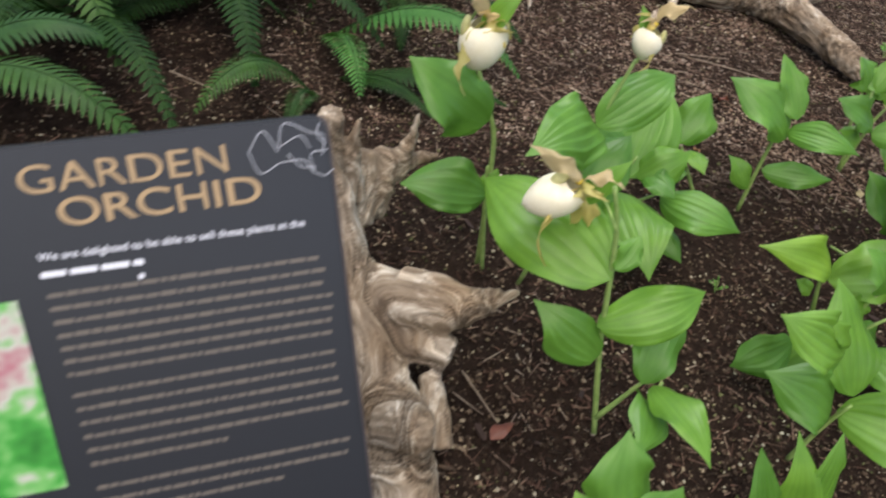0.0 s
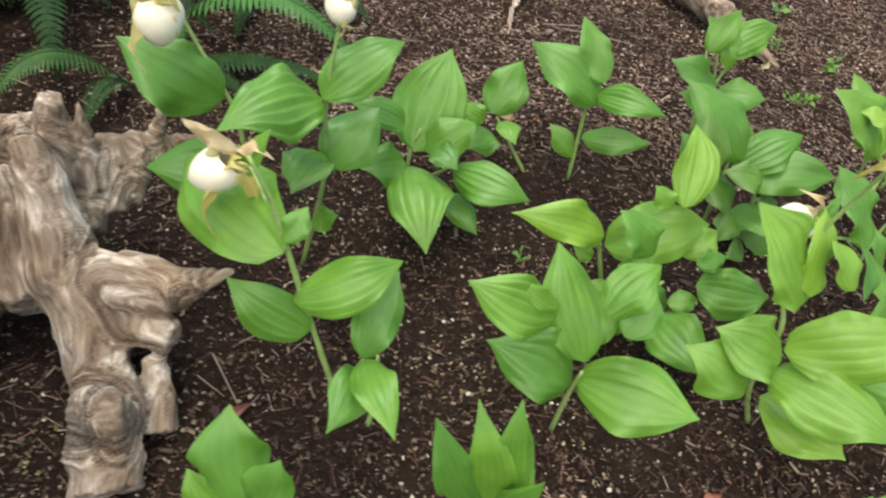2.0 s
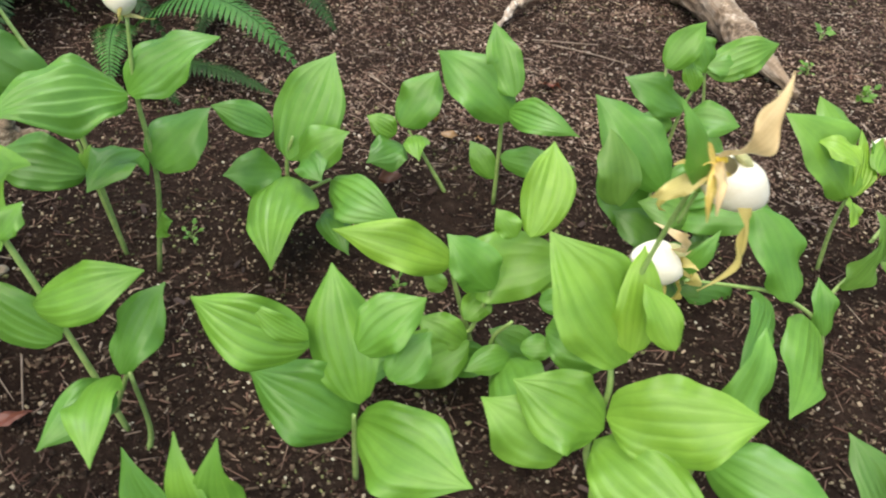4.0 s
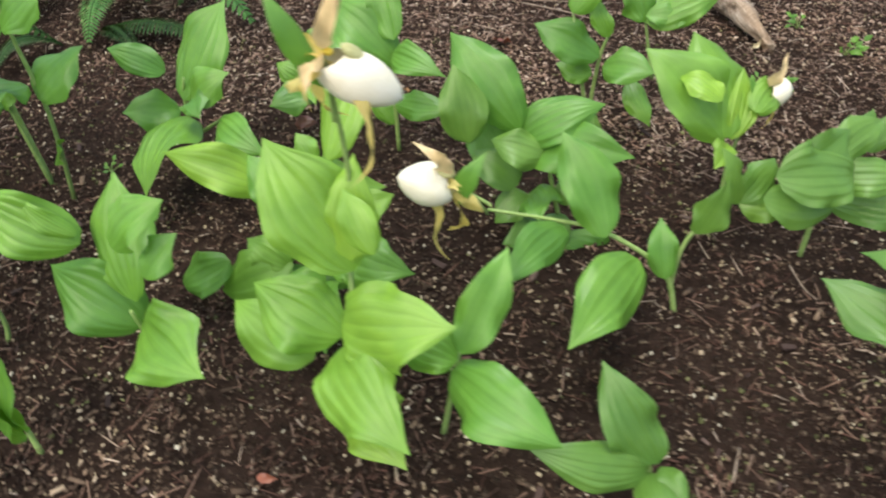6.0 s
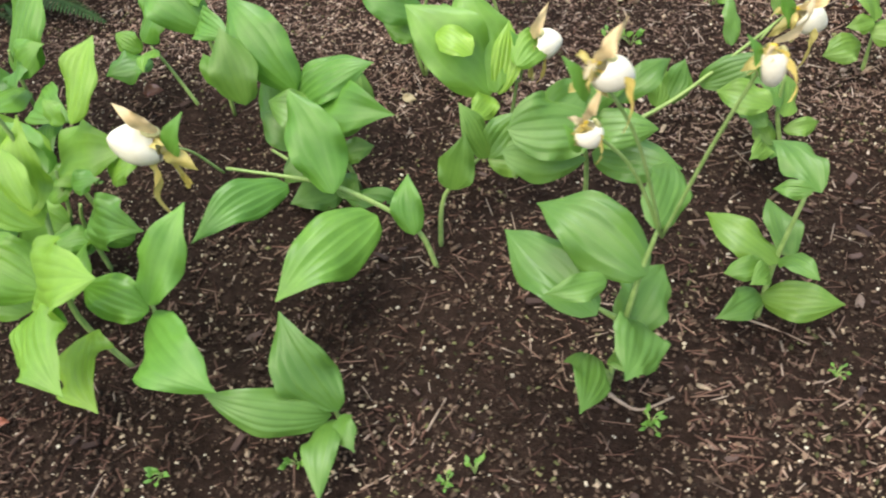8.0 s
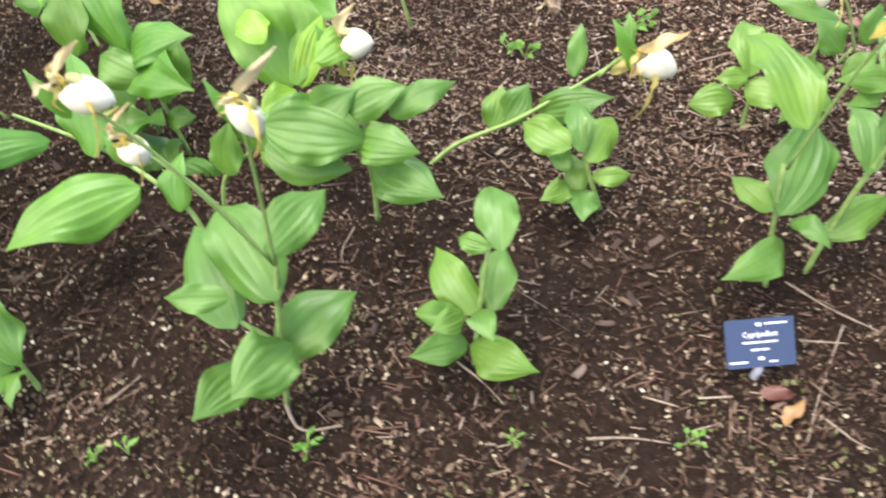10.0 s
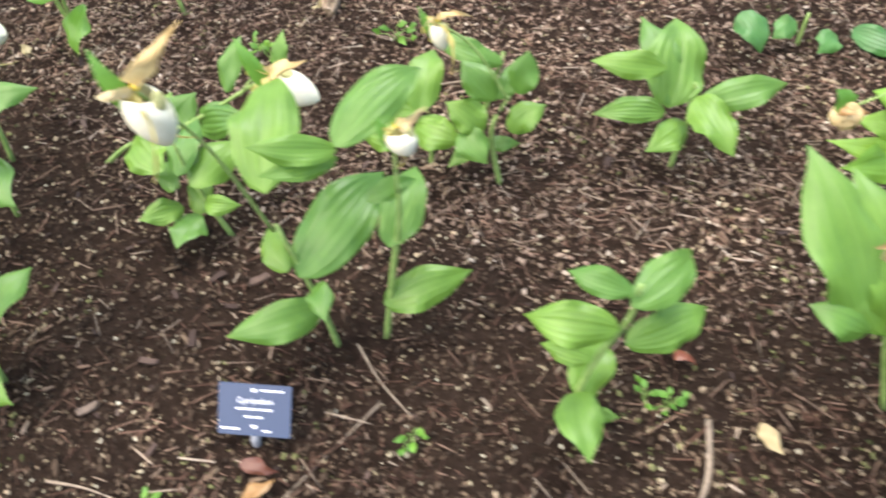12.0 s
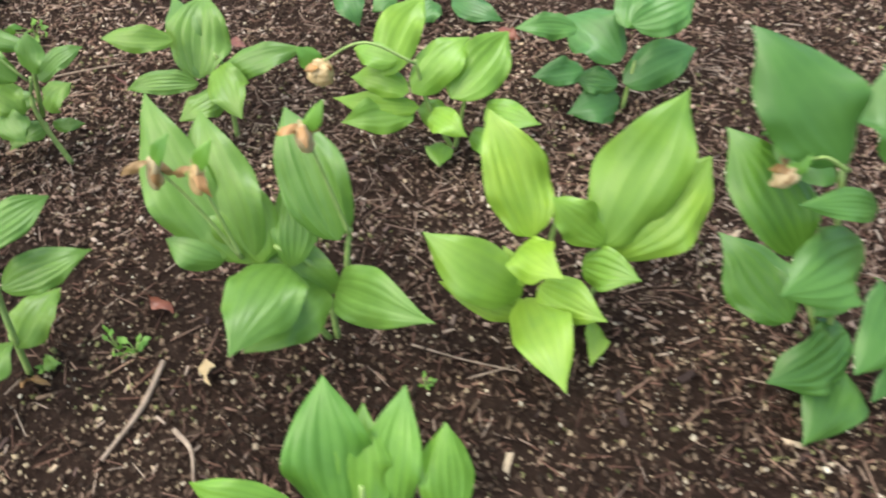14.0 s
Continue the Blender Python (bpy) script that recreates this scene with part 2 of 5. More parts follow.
def smooth_line(points, steps=6):
    """Points along a smooth line through the given ones."""
    p = [Vector(q) for q in points]
    p = [p[0] * 2 - p[1]] + p + [p[-1] * 2 - p[-2]]
    out = []
    for k in range(1, len(p) - 2):
        for s in range(steps):
            t = s / steps
            a, b, c, d = p[k - 1], p[k], p[k + 1], p[k + 2]
            out.append(0.5 * ((2 * b) + (c - a) * t + (2 * a - 5 * b + 4 * c - d) * t * t + (3 * b - a - 3 * c + d) * t ** 3))
    out.append(p[-2])
    return out


def tube_data(points, radii, sides=8, steps=6, rough=0.0):
    line = smooth_line(points, steps)
    n = len(line)
    verts, faces, uvs = [], [], []
    ref = Vector((0.3, 0.2, 1)).normalized()
    for i, q in enumerate(line):
        ax = (line[min(i + 1, n - 1)] - line[max(i - 1, 0)]).normalized()
        u = ax.cross(ref)
        if u.length < 0.1:
            u = ax.cross(Vector((1, 0, 0)))
        u.normalize()
        w = ax.cross(u)
        f = i / (n - 1) * (len(radii) - 1)
        k = min(int(f), len(radii) - 2) if len(radii) > 1 else 0
        r = radii[k] + (radii[min(k + 1, len(radii) - 1)] - radii[k]) * (f - k)
        for s in range(sides):
            a = 2 * math.pi * s / sides
            rr = r * (1 + rough * noise.noise((q + u * math.cos(a) * r + w * math.sin(a) * r) * 25))
            verts.append(q + (u * math.cos(a) + w * math.sin(a)) * rr)
            uvs.append((s / sides, i / n))
    for i in range(n - 1):
        for s in range(sides):
            a, b = i * sides + s, i * sides + (s + 1) % sides
            faces.append((a, b, b + sides, a + sides))
    faces.append(tuple(range(sides - 1, -1, -1)))
    faces.append(tuple(range((n - 1) * sides, n * sides)))
    return verts, faces, uvs


def tube(name, points, radii, mat, parent=None, sides=8, steps=6, rough=0.0):
    v, f, u = tube_data(points, radii, sides, steps, rough)
    return mesh_object(name, v, f, mat, parent, True, u)


rnd = random.Random(7)


def blade(name, base, az, el, length, width, face, mat, parent, arch=0.10, pleat=1.0, wave=1.4, nu=41, nv=18, shape=None, roll=0.0, label=""):
    """One leaf or petal: az, el, length from its base to its tip; face: the way its upper side leans."""
    az, el = radians(az), radians(el)
    ax = Vector((math.cos(el) * math.cos(az), math.cos(el) * math.sin(az), math.sin(el)))
    up = Vector((0.75 * math.cos(radians(face)), 0.75 * math.sin(radians(face)), 0.8))
    side = ax.cross(up)
    if side.length < 0.15:
        side = ax.cross(Vector((math.cos(radians(face + 70)), math.sin(radians(face + 70)), 0.3)))
    side.normalize()
    if roll:
        side = Matrix.Rotation(radians(roll), 3, ax) @ side
    nor = side.cross(ax).normalized()
    ph, ph2, sway = rnd.uniform(0, 6.3), rnd.uniform(0, 6.3), rnd.uniform(-0.05, 0.05)
    k1, fold = rnd.uniform(4, 7), rnd.uniform(0.05, 0.30)
    curl, lop, deep = rnd.uniform(0.03, 0.22), rnd.uniform(0.92, 1.08), 0.3 + 1.5 * rnd.random() ** 2
    droop = rnd.uniform(0.7, 1.4) * arch
    wide, tip = rnd.uniform(0.80, 0.95), rnd.uniform(0.42, 0.62)
    verts, uvs, faces = [], [], []
    for j in range(nv + 1):
        v = j / nv
        if shape:
            p1, p2 = shape
            top = (p1 / (p1 + p2)) ** p1 * (p2 / (p1 + p2)) ** p2
            half = 0.5 * width * (max(v, 1e-4) ** p1) * (max(1 - v, 1e-4) ** p2) / top
        else:
            half = 0.5 * width * max(math.sin(math.pi * max(v, 1e-4) ** wide), 1e-4) ** (0.56 + tip * v)
        half = max(half, 0.0006)
        mid = Vector(base) + ax * (length * v) + nor * (length * (droop * 4 * v * (1 - v) - curl * max(0.0, v - 0.66) ** 2 * 4)) + side * (length * sway * math.sin(math.pi * v))
        rib = math.sin(math.pi * min(1.0, 0.05 + v)) ** 0.5
        for i in range(nu):
            u = 2 * i / (nu - 1) - 1
            h = fold * half * (abs(u) ** 1.2) - 0.30 * half * u * u * abs(u)
            h += pleat * deep * 0.015 * half * (math.cos(u * 20.0) + 0.4 * math.cos(u * 40.0 + ph) + 0.6 * math.cos(u * 11.0 + ph2)) * rib
            h += wave * half * (0.16 * math.sin(k1 * v + ph) * u + 0.17 * math.sin(k1 * 1.5 * v + ph2) * u * u + 0.09 * math.sin(k1 * 3.1 * v + ph + 2.5 * u) * abs(u) ** 3)
            verts.append(mid + side * (half * u * (lop if u > 0 else 2 - lop) * (1 + 0.03 * math.sin(k1 * 2.6 * v + ph2 + 3 * (u > 0)))) + nor * h)
            uvs.append((u * 0.5 + 0.5, v))
    for j in range(nv):
        for i in range(nu - 1):
            a = j * nu + i
            faces.append((a, a + 1, a + nu + 1, a + nu))
    return tagged(mesh_object(name, verts, faces, mat, parent, True, uvs), label)


def thing(name, x, y, z, label, category, group=""):
    e = new(name)
    e.empty_display_size = 0.05
    e.location = (x, y, z)
    return tagged(e, label, category, group)

# ---- the ground ----
def ground_height(x, y):
    near = math.exp(-((x - 1.8) / 4.0) ** 2 - ((y - 1.6) / 3.5) ** 2)
    return near * (0.010 * noise.noise((x * 3.1, y * 3.1, 0.3)) + 0.006 * noise.noise((x * 11, y * 11, 2.1)) + 0.003 * noise.noise((x * 34, y * 34, 5.0))) - 0.004


def axis_steps(lo, hi, step):
    out = list(np.arange(lo, hi, step))
    d = step
    while out[-1] < 160:
        d *= 1.35
        out.append(out[-1] + d)
    d = step
    while out[0] > -160:
        d *= 1.35
        out.insert(0, out[0] - d)
    return out


def build_ground():
    xs, ys = axis_steps(-1.2, 4.4, 0.022), axis_steps(-0.3, 3.6, 0.022)
    verts = [(x, y, ground_height(x, y)) for y in ys for x in xs]
    w = len(xs)
    faces = [(j * w + i, j * w + i + 1, (j + 1) * w + i + 1, (j + 1) * w + i) for j in range(len(ys) - 1) for i in range(w - 1)]
    tagged(mesh_object("ground", verts, faces, SOIL), "dark crumbly soil of the planting bed", "ground", "", "structure")


build_ground()


def scatter(name, count, mat, size, label, category, seed, region=(-0.55, 3.9, 0.38, 3.3), thin=1.0, lift=0.0, patch=None, back=0.0):
    """Loose flakes strewn over the bed, joined into one mesh; size: least and most length, width share, height share."""
    g = np.random.default_rng(seed)
    x0, x1, y0, y1 = region
    x = np.clip(g.uniform(x0, x1, count) + g.normal(0, 0.22, count), x0 - 0.5, x1 + 0.6)
    front = np.maximum(y0, 0.38 + back + 0.6 * np.maximum(0, x - 1.5))
    depth = g.uniform(0, 1, count) ** 1.35
    y = front + (y1 - front) * depth + g.normal(0, 1, count) * (0.07 + 0.25 * depth ** 3)
    if patch is not None:
        keep = np.array([noise.noise((u * 3.1, v * 3.1, seed)) + 0.5 * noise.noise((u * 9, v * 9, seed)) > patch for u, v in zip(x, y)])
        x, y, count = x[keep], y[keep], int(keep.sum())
    ln = size[0] + (size[1] - size[0]) * g.uniform(0, 1, count) ** 2.2
    wd, ht = ln * size[2] * g.uniform(0.6, 1.4, count), ln * size[3] * g.uniform(0.6, 1.4, count)
    if thin < 1:
        wd, ht = np.full(count, thin * 0.01) * g.uniform(0.6, 1.5, count), np.full(count, thin * 0.008)
    a, p, q = g.uniform(0, 2 * np.pi, count), g.normal(0, 0.16, count), g.normal(0, 0.3, count)
    z = np.array([ground_height(u, v) for u, v in zip(x, y)]) + ht * 0.35 + lift * g.uniform(0, 1, count)
    ca, sa = np.cos(a), np.sin(a)
    e1 = np.stack([ca * np.cos(p), sa * np.cos(p), np.sin(p)], 1)
    e2 = np.stack([-sa * np.cos(q), ca * np.cos(q), np.sin(q)], 1)
    e3 = np.cross(e1, e2)
    c = np.stack([x, y, z], 1)
    # a flake: a flattened, irregular wedge of eight corners
    sx = np.array([-1, 1, 1, -1, -1, 1, 1, -1]) * 0.5
    sy = np.array([-1, -1, 1, 1, -1, -1, 1, 1]) * 0.5
    sz = np.array([-1, -1, -1, -1, 1, 1, 1, 1]) * 0.5
    jit = g.uniform(0.55, 1.1, (count, 8, 1))
    v = c[:, None, :] + jit * (e1[:, None, :] * (ln[:, None] * sx)[..., None] + e2[:, None, :] * (wd[:, None] * sy)[..., None] + e3[:, None, :] * (ht[:, None] * sz)[..., None])
    quad = np.array([(4, 5, 6, 7), (0, 1, 5, 4), (1, 2, 6, 5), (2, 3, 7, 6), (3, 0, 4, 7)])
    f = (np.arange(count)[:, None, None] * 8 + quad[None]).reshape(-1, 4)
    me = bpy.data.meshes.new(name)
    me.vertices.add(count * 8)
    me.vertices.foreach_set("co", v.reshape(-1).astype(np.float32))
    me.loops.add(len(f) * 4)
    me.loops.foreach_set("vertex_index", f.reshape(-1).astype(np.int32))
    me.polygons.add(len(f))
    me.polygons.foreach_set("loop_start", np.arange(0, len(f) * 4, 4, dtype=np.int32))
    me.materials.append(mat)
    me.update()
    me.validate()
    tagged(new(name, me), label, category, "", "stuff")


scatter("bark_mulch", 158000, CHIP, (0.0022, 0.0098, 0.56, 0.30), "loose dark brown bark chips covering the bed", "mulch", 3, lift=0.005)
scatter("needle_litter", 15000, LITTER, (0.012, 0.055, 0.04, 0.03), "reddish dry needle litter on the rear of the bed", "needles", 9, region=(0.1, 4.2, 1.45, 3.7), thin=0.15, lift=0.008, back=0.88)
scatter("reddish_litter", 44000, NEEDLE, (0.004, 0.020, 0.16, 0.12), "patches of short reddish-brown litter on mulch", "litter", 14, lift=0.007, patch=0.10)
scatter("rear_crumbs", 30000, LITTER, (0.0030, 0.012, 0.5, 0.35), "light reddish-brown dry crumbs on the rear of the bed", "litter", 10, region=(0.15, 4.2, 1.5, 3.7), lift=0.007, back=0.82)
scatter("coarse_mulch", 1700, CHIP, (0.012, 0.030, 0.26, 0.14), "larger split bark pieces on the mulch", "mulch", 6, lift=0.006)
scatter("pine_needles", 12000, NEEDLE, (0.012, 0.055, 0.04, 0.03), "dry reddish-brown needles and fine straw on mulch", "needles", 4, thin=0.16, lift=0.009)
scatter("pale_grit", 16000, GRIT, (0.0022, 0.0075, 0.7, 0.4), "small pale specks and wood crumbs in mulch", "grit", 5, lift=0.003)
scatter("moss_crumbs", 15000, MOSS, (0.003, 0.010, 0.6, 0.4), "dull green moss crumbs in patches on mulch", "moss", 12, lift=0.004, patch=0.10)


def bark_pieces():
    """Larger split chips along the bed's front, each a piece of the ground."""
    g = random.Random(21)
    base = bpy.data.objects["ground"]
    shapes = []
    for k in range(8):
        bm = bmesh.new()
        bmesh.ops.create_cube(bm, size=1)
        bmesh.ops.subdivide_edges(bm, edges=bm.edges[:], cuts=1)
        for v in bm.verts:
            v.co.x *= 1 - 0.5 * abs(v.co.y) * g.random()
            v.co += Vector((g.uniform(-0.16, 0.16), g.uniform(-0.16, 0.16), g.uniform(-0.14, 0.14)))
        bmesh.ops.scale(bm, vec=(1, 0.36, 0.16), verts=bm.verts)
        me = bpy.data.meshes.new("bark_chip")
        bm.to_mesh(me)
        bm.free()
        me.materials.append(CHIP_PIECE)
        shapes.append(me)
    for k in range(290):
        x = g.uniform(-0.2, 3.6)
        y = max(0.35, 0.35 + 0.42 * max(0, x - 1.2)) + 1.3 * g.random() ** 1.3
        o = new("bark_chip", shapes[k % 8])
        o.parent = base
        s = 0.010 + 0.018 * g.random() ** 3
        o.matrix_local = pose(x, y, ground_height(x, y) + s * 0.11 + 0.004, g.uniform(-16, 16), g.uniform(-12, 12), g.uniform(0, 360)) @ Matrix.Scale(s, 4)


bark_pieces()

# ---- orchids ----
def orchid(x, y, face, tint, label, stems, leaves):
    """A lady's slipper: stems from the ground, ribbed leaves that clasp them."""
    p = thing("orchid_plant", x, y, 0, label, "orchid", "orchids of the bed")
    p["tint"], p["face"] = tint, face
    mat = LEAF[tint]
    for s in stems:
        low = Vector(s[0])
        bx, by = -0.010 * math.cos(radians(face)), -0.010 * math.sin(radians(face))
        pts = [(low.x, low.y, min(low.z, -0.012) if low.z < 0.03 else low.z)] + [(q[0] + bx, q[1] + by, q[2]) for q in s[1:]]
        tube("stem", pts, [0.0046, 0.0038, 0.0026], STEM, p, 7, 5, 0.1)
    for bx, by, bz, az, el, ln, w in leaves:
        fair = max(w, 0.30 * ln)
        blade("leaf", (bx, by, bz), az, el, ln, 1.0 * min(fair, 0.75 * ln), face, mat, p, arch=0.12 if el < 40 else 0.07)
    return p


def pouch_part(f, length, width):
    """The inflated slipper: an egg with an opening by its stalk, its rim turned in."""
    verts, faces = [], []
    nu, nv = 22, 14
    for j in range(nv + 1):
        v = j / nv
        r = 0.5 * width * (math.sin(math.pi * (0.14 + 0.86 * v) ** 0.9)) ** 0.62 if v < 1 else 0.0002
        for i in range(nu):
            a = 2 * math.pi * i / nu
            rr = r * (1 + 0.03 * math.sin(3 * a + 5 * v))
            top = max(0.0, math.sin(a))
            verts.append((length * (v + 0.16 * top * (1 - v) ** 2), rr * math.cos(a), rr * math.sin(a) * (0.92 if math.sin(a) > 0 else 1.05)))
    for j in range(nv):
        for i in range(nu):
            k = (i + 1) % nu
            faces.append((j * nu + i, j * nu + k, (j + 1) * nu + k, (j + 1) * nu + i))
    return mesh_object("pouch", verts, faces, POUCH, f)


def flower(plant, at, az, el, length, width, stalk, rise=None):
    """A fading flower at the stalk's end: pouch, yellow shield, withered sepals and petals, green bract."""
    f = new("flower")
    f.parent, f.location = plant, at
    tube("flower_stalk", stalk, [0.0022, 0.0019, 0.0017], STEM, plant, 7, 6)
    face = plant["face"]
    width = min(width * 1.22, length * 0.92)
    p = pouch_part(f, length, width)
    p.rotation_euler = (0, radians(-el), radians(az))
    d = Vector((math.cos(radians(el)) * math.cos(radians(az)), math.cos(radians(el)) * math.sin(radians(az)), math.sin(radians(el))))
    bm = bmesh.new()
    bmesh.ops.create_uvsphere(bm, u_segments=10, v_segments=8, radius=0.5)
    bmesh.ops.scale(bm, vec=(width * 0.22, width * 0.17, width * 0.15), verts=bm.verts)
    y = part("staminode", bm, YELLOW, f, "yellow shield at the pouch opening")
    y.location = d * (length * 0.06) + Vector((0, 0, width * 0.20))
    bm = bmesh.new()
    bmesh.ops.create_uvsphere(bm, u_segments=10, v_segments=8, radius=0.5)
    bmesh.ops.scale(bm, vec=(width * 0.50, width * 0.40, width * 0.20), verts=bm.verts)
    r = part("pouch_mouth", bm, SPOT, f, "olive mouth of the pouch")
    r.location = d * (length * 0.22) + d.to_track_quat("X", "Z") @ Vector((0, 0, width * 0.39))
    r.rotation_euler = (0, radians(-el), radians(az))
    blade("dorsal_sepal", (0, 0, width * 0.2), az + rnd.uniform(-20, 20), rnd.uniform(8, 55) if rise is None else rise, length * rnd.uniform(1.0, 1.3), width * 0.36, face, LEAF["tan"], f, 0.24, 2.5, 6.0, 21, 20, (0.45, 0.95), rnd.uniform(-30, 30))
    for s in (-1, 1):
        blade("petal", (0, 0, 0), az + s * 75 + rnd.uniform(-20, 20), rnd.uniform(-78, -50), length * rnd.uniform(1.1, 1.6), width * 0.14, face, LEAF["straw"], f, 0.2, 0.8, 9.0, 9, 26, (0.3, 0.7), 60 * s)
    for k in range(3):
        blade("withered_tissue", (0, 0, width * 0.1), az + 180 + rnd.uniform(-80, 80), rnd.uniform(-80, 30), length * rnd.uniform(0.35, 0.7), width * rnd.uniform(0.16, 0.3), face, LEAF["straw" if k else "tan"], f, 0.25, 2.0, 6.0, 11, 12, (0.4, 0.8), rnd.uniform(-60, 60))
    blade("ventral_sepal", (0, 0, 0), az + 160, rnd.uniform(-60, -35), length * 0.75, width * 0.36, face, LEAF["straw"], f, 0.15, 0.8, 5.0, 9, 12)
    blade("bract", (-d.x * 0.006, -d.y * 0.006, -0.03), az + 170, 66, length * 1.25, width * 0.5, face, LEAF["fresh"], f, 0.08, 0.8, 1.0, 11, 10)
    return f


def dry_flower(plant, at, az, el, length, width, stalk):
    """A shrivelled flower, brown and crumpled."""
    f = new("dried_flower")
    length, width = length * 1.35, width * 1.45
    f.parent, f.location = plant, at
    tube("flower_stalk", stalk, [0.0026, 0.002, 0.0016], STEM, plant, 6, 6)
    bm = bmesh.new()
    bmesh.ops.create_icosphere(bm, subdivisions=3, radius=0.5)
    for v in bm.verts:
        v.co *= 1 + 0.45 * noise.noise(v.co * 3 + Vector(at) * 9)
    bmesh.ops.scale(bm, vec=(length * 0.9, width * 0.8, width * 0.75), verts=bm.verts)
    p = part("withered_pouch", bm, LEAF["tan"], f)
    p.rotation_euler, p.location = (0, radians(-el), radians(az)), (0, 0, -length * 0.35)
    for k in range(3):
        blade("withered_petal", (0, 0, 0), az + 120 * k + rnd.uniform(-30, 30), rnd.uniform(-70, 20), length * rnd.uniform(0.5, 0.8), width * 0.4, plant["face"], LEAF["brown"], f, 0.2, 0.6, 4.0, 7, 7)
    blade("bract", (0, 0, -0.01), az + 180, 55, length * 1.1, width * 0.7, plant["face"], LEAF["fresh"], f, 0.1, 0.6, 1.0, 9, 8)
    return f


plant_a = orchid(0.502, 0.696, -99, "green", "green lady slipper orchid with one ivory pouch flower beside driftwood stump",
    [[(0, 0, 0), (-0.057, 0.009, 0.181), (-0.092, 0.014, 0.324), (-0.112, 0.017, 0.4), (-0.135, 0.02, 0.455)], [(-0.014, 0.002, 0.042), (0.024, -0.004, 0.139)]],
    [(-0.092, 0.014, 0.322, 133, 1, 0.237, 0.131),
     (-0.080, 0.012, 0.234, 11, 26, 0.156, 0.078),
     (-0.057, 0.009, 0.178, 172, 34, 0.135, 0.076),
     (0.019, -0.003, 0.142, 64, 48, 0.135, 0.071),
     (-0.092, 0.014, 0.339, 49, 45, 0.054, 0.036)])
plant_b = orchid(0.398, 1.01, -99, "green", "tall lady slipper orchid with withering ivory flower",
    [[(0, 0, 0), (0.033, -0.005, 0.2), (0.031, -0.005, 0.353), (0.045, -0.007, 0.476)]],
    [(0.026, -0.004, 0.361, 28, 32, 0.154, 0.084),
     (0.026, -0.004, 0.361, -132, 8, 0.183, 0.105),
     (0.039, -0.006, 0.236, 41, 39, 0.128, 0.107),
     (0.027, -0.004, 0.259, -106, 4, 0.111, 0.115),
     (0.020, -0.003, 0.105, -30, 43, 0.063, 0.059)])
plant_c2 = orchid(0.332, 1.03, -100, "green", "leafy green lady slipper orchid growing in dark mulch",
    [[(0, 0, 0), (-0.038, 0.007, 0.172), (-0.046, 0.008, 0.224)]],
    [(-0.034, 0.006, 0.173, -169, 7, 0.156, 0.093),
     (-0.036, 0.007, 0.166, 55, 73, 0.056, 0.041)])
plant_c = orchid(0.322, 1.04, -99, "green", "lady slipper orchid with ivory pouch flower before ferns",
    [[(0, 0, 0), (-0.032, 0.005, 0.245), (-0.056, 0.008, 0.322), (-0.091, 0.014, 0.39), (-0.122, 0.018, 0.457)]],
    [(-0.054, 0.008, 0.311, -174, 34, 0.173, 0.113)])
plant_d = orchid(0.581, 1.184, -95, "green", "leafy green lady slipper orchid growing in dark mulch",
    [[(0, 0, 0), (-0.002, 0, 0.135), (0.013, -0.001, 0.198)], [(0.013, -0.001, 0.072), (0.081, -0.007, 0.123)]],
    [(0.007, -0.001, 0.153, 68, 49, 0.207, 0.146),
     (-0.018, 0.002, 0.209, -163, 28, 0.109, 0.060),
     (0.085, -0.010, 0.128, -31, 4, 0.163, 0.088),
     (0.005, -0.001, 0.117, -81, -8, 0.210, 0.124),
     (0.075, -0.009, 0.060, -55, -6, 0.116, 0.055),
     (0.038, -0.005, 0.170, -52, 0, 0.074, 0.064),
     (-0.009, 0.001, 0.125, -139, 14, 0.106, 0.086),
     (0.026, -0.003, 0.158, 11, 37, 0.109, 0.079)])
plant_m = orchid(0.858, 1.365, -95, "green", "leafy green lady slipper orchid growing in dark mulch",
    [[(0, 0, 0), (-0.059, 0.005, 0.071), (-0.092, 0.008, 0.121)]],
    [(-0.105, 0.013, 0.131, 53, 46, 0.131, 0.095),
     (-0.115, 0.014, 0.110, -177, 31, 0.068, 0.061),
     (-0.080, 0.010, 0.116, -70, -4, 0.076, 0.051),
     (-0.097, 0.012, 0.086, -124, 5, 0.102, 0.085)])
plant_e = orchid(0.957, 1.358, -95, "green", "leafy green lady slipper orchid growing in dark mulch",
    [[(0, 0, 0), (-0.007, 0.001, 0.128), (-0.011, 0.001, 0.206), (-0.006, 0.001, 0.248)]],
    [(0.009, -0.001, 0.198, 164, 31, 0.188, 0.109),
     (0.007, -0.001, 0.247, 129, 48, 0.140, 0.067),
     (0.001, -0.000, 0.217, -30, 7, 0.148, 0.065),
     (-0.002, 0.000, 0.112, -14, 11, 0.149, 0.059),
     (-0.006, 0.001, 0.055, 150, 40, 0.091, 0.051)])
plant_p8 = orchid(0.734, 0.526, -99, "green", "leafy green lady slipper orchid growing in dark mulch",
    [[(0, 0, 0), (-0.018, 0.003, 0.06)]],
    [(-0.031, 0.005, 0.038, 171, 65, 0.208, 0.061),
     (-0.015, 0.002, 0.037, 152, 74, 0.214, 0.057),
     (0.005, -0.001, 0.054, 123, 79, 0.204, 0.068),
     (-0.006, 0.001, 0.032, -55, 74, 0.154, 0.049)])
